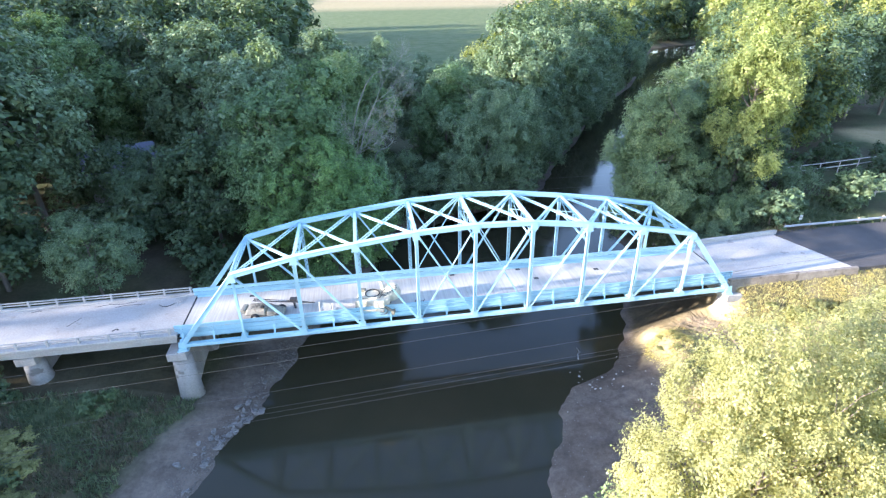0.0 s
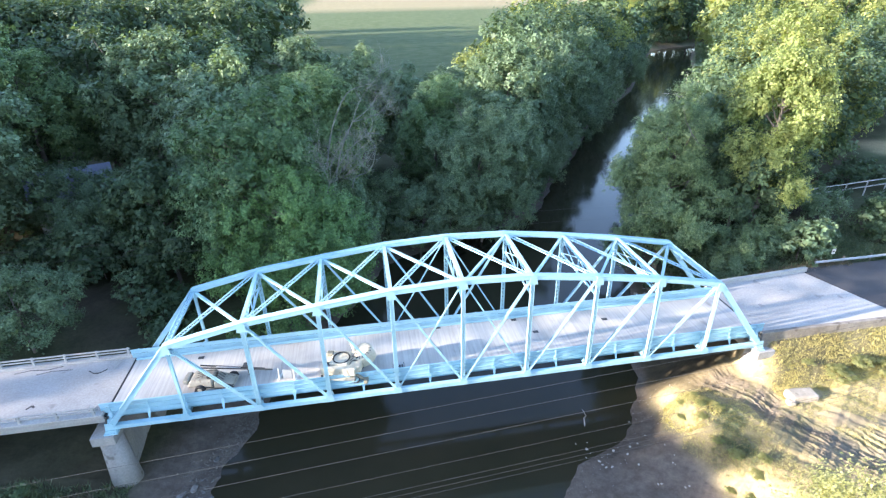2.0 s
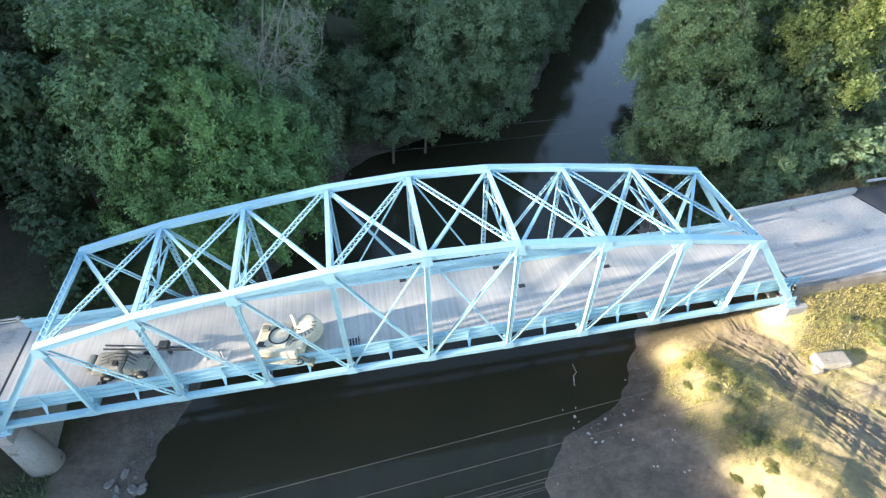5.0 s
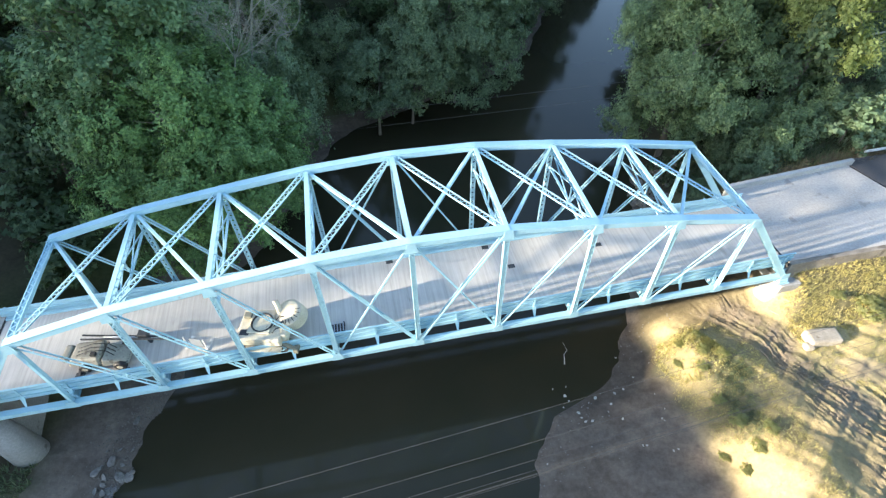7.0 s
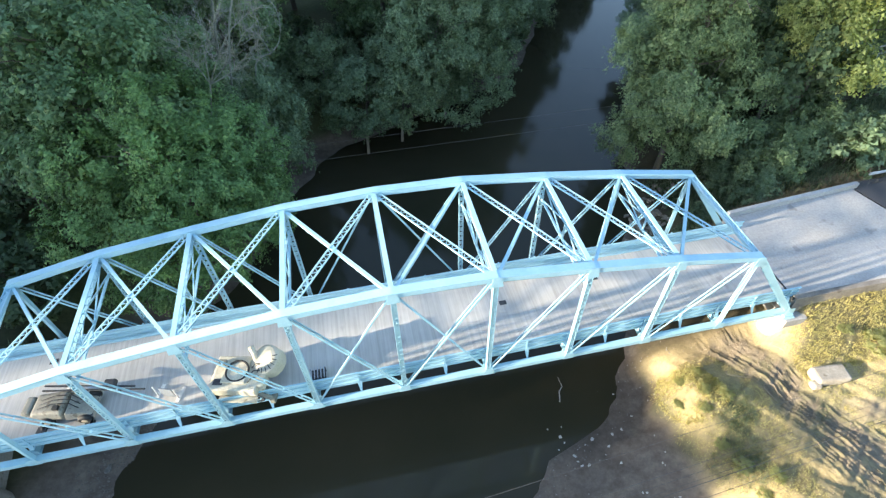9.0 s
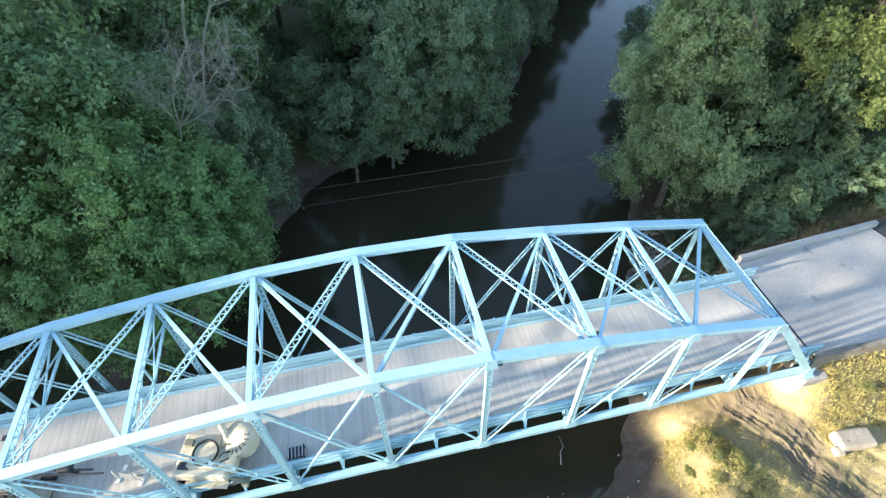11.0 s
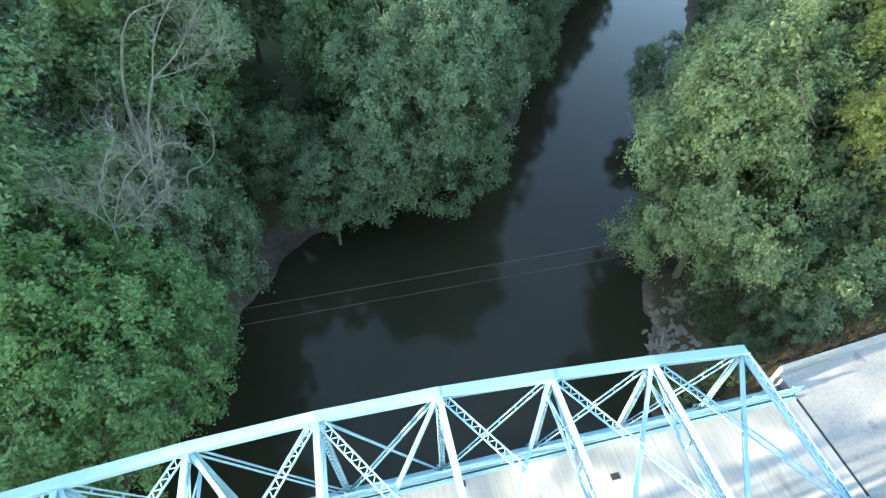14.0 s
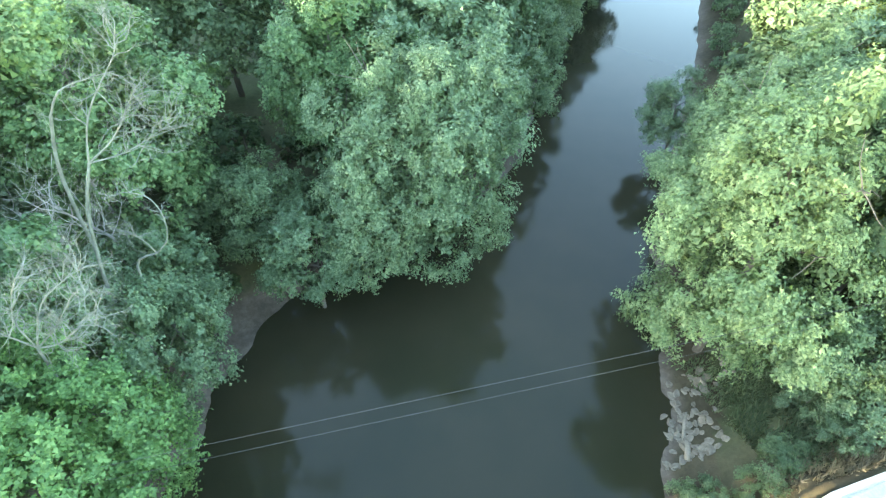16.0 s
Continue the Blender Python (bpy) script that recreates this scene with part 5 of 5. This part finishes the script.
for k in range(3):
    g = Geo()
    g.tube([(0.75, -0.6 + k * 0.5, 1.5), (1.05, -0.5 + k * 0.5, 1.85), (1.35, -0.2 + k * 0.4, 1.6)], [0.035] * 3, 6)
    part("hydraulic_hose", g, RUBBER, breaker, smooth=True)

lift = empty("boom_lift", (-22.6, 2.75, DECK_Z), label="low pale olive boom lift with folded dark booms", category="construction machine")
lift.rotation_euler[2] = radians(-7)
lift.scale = (1.0, 1.0, 0.8)
rounded_box("chassis", (3.4, 1.5, 0.35), DARK_STEEL, lift, (0.5, -0.2, 0.4), 0.06)
for x in (-0.7, 1.7):
    for y in (-1.05, 0.7):
        w_ = drum("wheel", 0.46, 0.34, RUBBER, lift, (x, y, 0.46), (90, 0, 0), "dusty black tyre")
        drum("rim", 0.23, 0.38, BEIGE, w_, (0, 0, 0), (0, 0, 0))
g = Geo()
g.hexa([(-1.9, -1.0, 0.6), (0.5, -1.1, 0.6), (0.5, 0.9, 0.6), (-1.9, 0.9, 0.6), (-1.6, -0.75, 1.35), (0.4, -0.9, 1.5), (0.4, 0.7, 1.5), (-1.6, 0.6, 1.35)])
part("engine_cover", g, TAN, lift, bevel=0.16)
g = Geo()
g.hexa([(0.55, -1.15, 0.6), (2.3, -1.0, 0.55), (2.3, 0.5, 0.55), (0.55, 0.6, 0.6), (0.6, -0.95, 1.3), (2.1, -0.8, 0.85), (2.1, 0.4, 0.85), (0.6, 0.5, 1.3)])
part("sloping_cover", g, TAN, lift, bevel=0.08)
rounded_box("counterweight", (0.55, 1.3, 0.6), TAN, lift, (-2.0, -0.1, 0.75), 0.14)
for y, x1, z1 in ((0.75, 5.4, 1.3), (1.1, 4.6, 1.15)):
    g = Geo()
    g.beam((-1.3, y, 1.6), (x1, y - 0.35, z1), 0.11, 0.14)
    part("boom_section", g, DARK_STEEL, lift, bevel=0.02)
g = Geo()
g.tube([(0.2, 0.9, 1.45), (2.4, 0.8, 1.35)], [0.09, 0.06], 10)
part("hydraulic_ram", g, GALV, lift, smooth=True)
rounded_box("boom_head", (0.75, 0.6, 0.5), DARK_STEEL, lift, (3.0, 0.95, 1.2), 0.1)
g = Geo()
g.beam((3.0, 1.0, 1.3), (3.1, 1.0, 0.05), 0.2, 0.2, (1, 0, 0))
part("boom_rest", g, DARK_STEEL, lift)
rounded_box("control_box", (0.35, 0.3, 0.3), RUBBER, lift, (0.1, -0.6, 1.5), 0.03)
for y in (-0.5, -0.2, 0.1):
    g = Geo()
    g.tube([(-1.2, y, 1.42), (-0.3, y + 0.2, 1.62), (0.7, y + 0.25, 1.45), (1.3, y, 1.1)], [0.03] * 4, 6)
    part("hydraulic_hose", g, RUBBER, lift, smooth=True)
for x, y in ((-1.1, -1.45), (1.9, -1.3)):
    g = Geo()
    g.box(x - 0.3, x + 0.3, y - 0.22, y + 0.22, 0.0, 0.12)
    g.beam((x, y, 0.1), (x, y + 0.6, 0.6), 0.14, 0.14, (1, 0, 0))
    part("stabiliser_pad", g, DARK_STEEL, lift)

stand = empty("barrier_stand", (-15.9, 2.5, DECK_Z), label="grey metal barrier stand between two white posts", category="barrier")
stand.rotation_euler[2] = radians(-20)
for x in (-0.75, 0.75):
    g = Geo()
    g.tube([(x, -0.35, 0), (x, -0.3, 1.1)], [0.05, 0.05], 8)
    g.box(x - 0.12, x + 0.12, -0.6, 0.5, 0.0, 0.05)
    part("post", g, WHITE, stand)
rounded_box("panel", (0.9, 0.08, 0.95), PANEL_GREY, stand, (0.1, -0.3, 0.12), 0.01)

rack = empty("tool_rack", (-5.8, 1.5, DECK_Z), label="small grey steel tool rack on the deck", category="rack")
for k in range(5):
    rounded_box("bar", (0.07, 0.9, 0.07), GALV, rack, (-0.45 + k * 0.22, 0, 0.55), 0.01)
for x in (-0.5, 0.5):
    for y in (-0.35, 0.35):
        rounded_box("leg", (0.06, 0.06, 0.55), DARK_STEEL, rack, (x, y, 0), 0)
rounded_box("tray", (1.05, 0.75, 0.06), DARK_STEEL, rack, (0, 0, 0.3), 0.01)
for x, y in ((-24.6, 6.9), (7.0, 7.4), (16.5, 5.7), (-1.2, 7.5), (8.6, 4.9)):
    g = Geo()
    g.box(x - 0.28, x + 0.28, y - 0.2, y + 0.2, DECK_Z + 0.003, DECK_Z + 0.02)
    tagged(part("drain_grate", g, DARK_STEEL), "dark iron drain grate let into the deck", "drain", "deck drains")

for pts, r in ((((-41.5, 7.6), (-40.2, 7.9), (-38.6, 7.7), (-37.4, 8.0)), 0.05), (((-39.4, 7.1), (-38.2, 7.4), (-36.3, 7.3)), 0.04),                (((-37.9, 2.3), (-37.6, 2.7), (-37.3, 2.4)), 0.09), (((-48.2, 7.6), (-47.5, 7.9), (-47.2, 7.8)), 0.06), (((-43.0, 4.0), (-42.5, 4.9), (-42.2, 5.6)), 0.04)):
    g = Geo()
    for (x0, y0), (x1, y1) in zip(pts, pts[1:]):
        g.beam((x0, y0, DECK_Z + 0.006), (x1, y1, DECK_Z + 0.006), r * 2, 0.012)
    tagged(part("tar_streak", g, ASPHALT), "dark tar streak sealing a crack in the pale deck", "tar streak", "tar streaks")

hose = Geo()
hose.tube([(-34.6 + 0.2 * k, 6.75 - 0.5 * math.sin(k * 0.39), DECK_Z + 0.04) for k in range(9)], [0.04] * 9, 7)
tagged(part("rubber_hose", hose, RUBBER, smooth=True), "black rubber hose lying curled on the pale deck", "hose")

# ---- near right bank: block, rubble, drift wood ----
block = empty("concrete_block", (32.6, -4.5, ground_z(32.6, -4.5) - 0.25), label="broken pale concrete block lying on the dirt bank", category="concrete block")
block.rotation_euler[2] = radians(-6)
rounded_box("body", (2.7, 1.4, 0.9), OLD_BLOCK, block, (0, 0, 0), 0.2)
rounded_box("broken_edge", (0.8, 0.7, 0.55), OLD_BLOCK, block, (-1.4, -0.6, 0), 0.2)


def boulder(seed, r):
    rng = np.random.default_rng(seed)
    bm = bmesh.new()
    bmesh.ops.create_icosphere(bm, subdivisions=2, radius=1)
    planes = [(Vector((*rng.normal(size=2), rng.normal() * 0.35)).normalized(), rng.uniform(0.42, 0.72)) for _ in range(6)] + [(Vector((rng.normal() * 0.12, rng.normal() * 0.12, s)).normalized(), 0.42) for s in (1, -1)]
    for v in bm.verts:
        for n, d in planes:
            over = v.co.dot(n) - d
            if over > 0:
                v.co -= n * over
        v.co = Vector((v.co.x * r * 1.25, v.co.y * r, v.co.z * r * 0.8))
    me = bpy.data.meshes.new("rock")
    bm.to_mesh(me)
    bm.free()
    me.materials.append(ROCK)
    return me


ROCKS = [boulder(k, 1.0) for k in range(6)]
rng = np.random.default_rng(8)


RUBBLE_ROCKS = [me.copy() for me in ROCKS]
for me in RUBBLE_ROCKS:
    me.materials[0] = RUBBLE
PALE_ROCKS = [me.copy() for me in ROCKS]
for me in PALE_ROCKS:
    me.materials[0] = PALE_STONE


def rocks(n, area, size, label, group, shapes=ROCKS):
    for _ in range(n):
        x, y = area(rng)
        s = rng.uniform(*size)
        ob = new("rock", shapes[int(rng.integers(6))])
        ob.location = (x, y, max(ground_z(x, y), WATER_Z - 0.05) + s * 0.22)
        ob.rotation_euler = [float(rng.uniform(-0.4, 0.4)), float(rng.uniform(-0.4, 0.4)), float(rng.uniform(0, 6.28))]
        ob.scale = (s, s * rng.uniform(0.7, 1), s * rng.uniform(0.6, 1))
        tagged(ob, label, "rock", group)


rocks(95, lambda r: (lambda y: (float(np.interp(y, [15.5, 19, 23], [28.6, 30.2, 33.0])) + r.normal(0, 1.3), y))(r.uniform(15.8, 23)), (0.24, 0.5), "angular pale riprap rock at the water's edge", "riprap rocks")
rocks(18, lambda r: (r.normal(12.8, 2.2), r.normal(-4.2, 1.4)), (0.07, 0.19), "pale river stone on the mud bar", "mud bar stones", PALE_ROCKS)
rocks(16, lambda r: (r.uniform(15, 21), r.uniform(-14, 1)), (0.06, 0.15), "pale river stone on the mud bar", "mud bar stones", PALE_ROCKS)
rocks(70, lambda r: (lambda y: (float(shore(y, LEFT_SHORE)) - abs(r.normal(0.3, 1.3)), y))(r.normal(-4.8, 2.6)), (0.14, 0.5), "grey broken concrete slab on the muddy bank", "bank rubble", RUBBLE_ROCKS)


def gravel(n, area, size, mat, label, seed, level=None):
    """Countless small stones strewn on a shore: flat-topped chips, five corners each."""
    r = np.random.default_rng(seed)
    x, y = area(r, n)
    z = np.maximum(land(x, y)[0], WATER_Z) if level is None else np.full(n, level + 0.03)
    s = size * r.uniform(0.4, 1.5, n)
    a = r.uniform(0, 6.28, n)
    v, f = [], []
    for k in range(5):
        t = a + k * 1.257
        w = s * r.uniform(0.7, 1.2, n)
        v.append(np.stack([x + np.cos(t) * w, y + np.sin(t) * w, z - 0.03], 1))
    for k in range(5):
        t = a + k * 1.257
        w = s * r.uniform(0.35, 0.7, n)
        v.append(np.stack([x + np.cos(t) * w, y + np.sin(t) * w, z + s * r.uniform(0.35, 0.7, n)], 1))
    V = np.stack(v, 1).reshape(-1, 3)
    faces = []
    for i in range(n):
        b = i * 10
        faces.append((b + 5, b + 6, b + 7, b + 8, b + 9))
        faces += [(b + k, b + (k + 1) % 5, b + 5 + (k + 1) % 5, b + 5 + k) for k in range(5)]
    me = bpy.data.meshes.new("gravel")
    me.from_pydata(V.tolist(), [], faces)
    me.materials.append(mat)
    return tagged(new("gravel", me), label, "gravel", kind="stuff")


def left_edge(r, n):
    y = r.uniform(-14, 12, n)
    return shore(y, LEFT_SHORE) - np.abs(r.normal(0.9, 1.2, n)), y


def right_edge(r, n):
    y = r.uniform(-30, 3, n)
    return shore(y, RIGHT_SHORE) + np.abs(r.normal(0.6, 2.8, n)), y


gravel(240, lambda r, n: (r.normal(-32.5, 0.3, n), r.normal(7.6, 0.55, n)), 0.05, PALE_STONE, "pale broken concrete chips heaped on the deck", 11, DECK_Z)
gravel(120, lambda r, n: (r.normal(-32.3, 0.5, n), r.normal(1.2, 0.2, n)), 0.06, PALE_STONE, "pale concrete chips along the kerb", 12, DECK_Z)


def churned(r, n):
    y = r.uniform(-16, 1.5, n)
    x = np.interp(y, [-22, -16, -11.4, -8.2, -6, -4, -1.7, 1], [33.5, 32.0, 30.6, 29.9, 29.4, 29.1, 28.5, 27.2]) + r.normal(0, 1, n) * np.interp(y, [-14, -9, -5, 0], [4.0, 2.4, 1.5, 1.5])
    return x, y


gravel(1400, churned, 0.045, SOIL, "brown clods of churned soil between the wheel ruts", 13)
gravel(1900, left_edge, 0.075, GRIT, "grey pebbles and debris along the muddy waterline", 3)
gravel(300, right_edge, 0.055, RUBBLE, "pale pebbles strewn over the mud bar", 4)


def drift(x, y, ang, length, r, label, mat):
    g = Geo()
    a, rr = radians(ang), np.random.default_rng(int(abs(x * 100 + y * 10)))
    pts = []
    for k in range(5):
        px, py = x + math.cos(a) * length * (k / 4 - 0.5) + rr.normal() * 0.12, y + math.sin(a) * length * (k / 4 - 0.5) + rr.normal() * 0.12
        pts.append((px, py, max(ground_z(px, py), WATER_Z) + r * 0.8))
    g.tube(pts, [r, r * 0.95, r * 0.8, r * 0.6, r * 0.3], 6)
    ob = part("drift_branch", g, mat, smooth=True)
    return tagged(ob, label, "branch", "drift branches")


for k in range(6):
    drift(rng.normal(27.4, 1.3), rng.normal(-2.6, 1.5), rng.normal(-55, 14), rng.uniform(0.8, 1.8), rng.uniform(0.025, 0.05), "bare brown branch lying on the dirt bank", BARK if k % 3 else TIMBER)
drift(29.0, 18.0, 62, 4.2, 0.24, "grey drift log among the riprap rocks", TIMBER)
drift(13.2, 1.0, 70, 2.2, 0.05, "thin dead twig sticking out of the river", DEADWOOD)

# ---- right side: fences, guard rail, sign ----
def rail_fence(p, q, posts, height, label):
    p, q = Vector(p), Vector(q)
    ob = empty("rail_fence", p, label=label, category="fence", group="rail fences")
    d = q - p
    for f in (1.0, 0.5):
        g = Geo()
        g.tube([(0, 0, height * f), tuple(d * 0.33 + Vector((0, 0, height * f - 0.05))), tuple(d * 0.66 + Vector((0, 0, height * f + 0.05))), tuple(d + Vector((0, 0, height * f)))], [0.1] * 4, 6)
        part("rail", g, DEADWOOD, ob, smooth=True)
    for k in range(posts):
        c = d * (k / (posts - 1))
        g = Geo()
        g.tube([(c.x, c.y, ground_z(p.x + c.x, p.y + c.y) - p.z - 0.3), (c.x, c.y, height + 0.1)], [0.12, 0.1], 7)
        part("post", g, DEADWOOD, ob)


rail_fence((57, 30, 1.2), (96, 34, 1.4), 10, 1.9, "bleached timber rail fence beside the wood")
rail_fence((64, 20.5, 0.9), (96, 22, 1.0), 10, 1.2, "low bleached timber fence beside the road")
guard = empty("guard_rail", (60, 11.9, DECK_Z), label="galvanised guard rail along the asphalt road", category="guard rail")
g = Geo()
for z in (0.45, 0.6):
    g.tube([(-13, -0.3, z), (40, 0.1, z)], [0.09, 0.09], 6)
part("rail", g, GALV, guard)
for k in range(14):
    g = Geo()
    g.box(-12.5 + k * 4 - 0.08, -12.5 + k * 4 + 0.08, 0.1, 0.26, -0.8, 0.72)
    part("post", g, TIMBER, guard)
sign = empty("road_sign", (50.2, 12.6, 0.3), label="white road sign on a slim steel post", category="sign")
g = Geo()
g.tube([(0, 0, 0), (0, 0, 2.2)], [0.04, 0.04], 7)
part("post", g, GALV, sign)
rounded_box("plate", (0.5, 0.03, 0.7), WHITE, sign, (0, -0.06, 1.6), 0.01)
rounded_box("bar", (0.36, 0.01, 0.08), DARK_STEEL, sign, (0, -0.082, 1.95), 0)

# ---- house among the trees on the left ----
house = empty("house", (-54, 52, ground_z(-54, 52) + 0.0), label="small house with a slate grey roof among dark trees", category="house")
house.rotation_euler[2] = radians(25)
rounded_box("wall", (11, 8, 6.6), SIDING, house, (0, 0, -0.3), 0.02)
g = Geo()
for s in (-1, 1):
    g.hexa([(-6, s * 4.6, 6.0), (6, s * 4.6, 6.0), (6, 0, 9.3), (-6, 0, 9.3), (-6, s * 4.6, 6.2), (6, s * 4.6, 6.2), (6, 0, 9.5), (-6, 0, 9.5)])
part("roof", g, ROOF, house)
for x in (-3, 0, 3):
    g = Geo()
    g.box(x - 0.5, x + 0.5, -4.06, -3.98, 3.7, 5.0)
    part("window", g, DARK_STEEL, house)
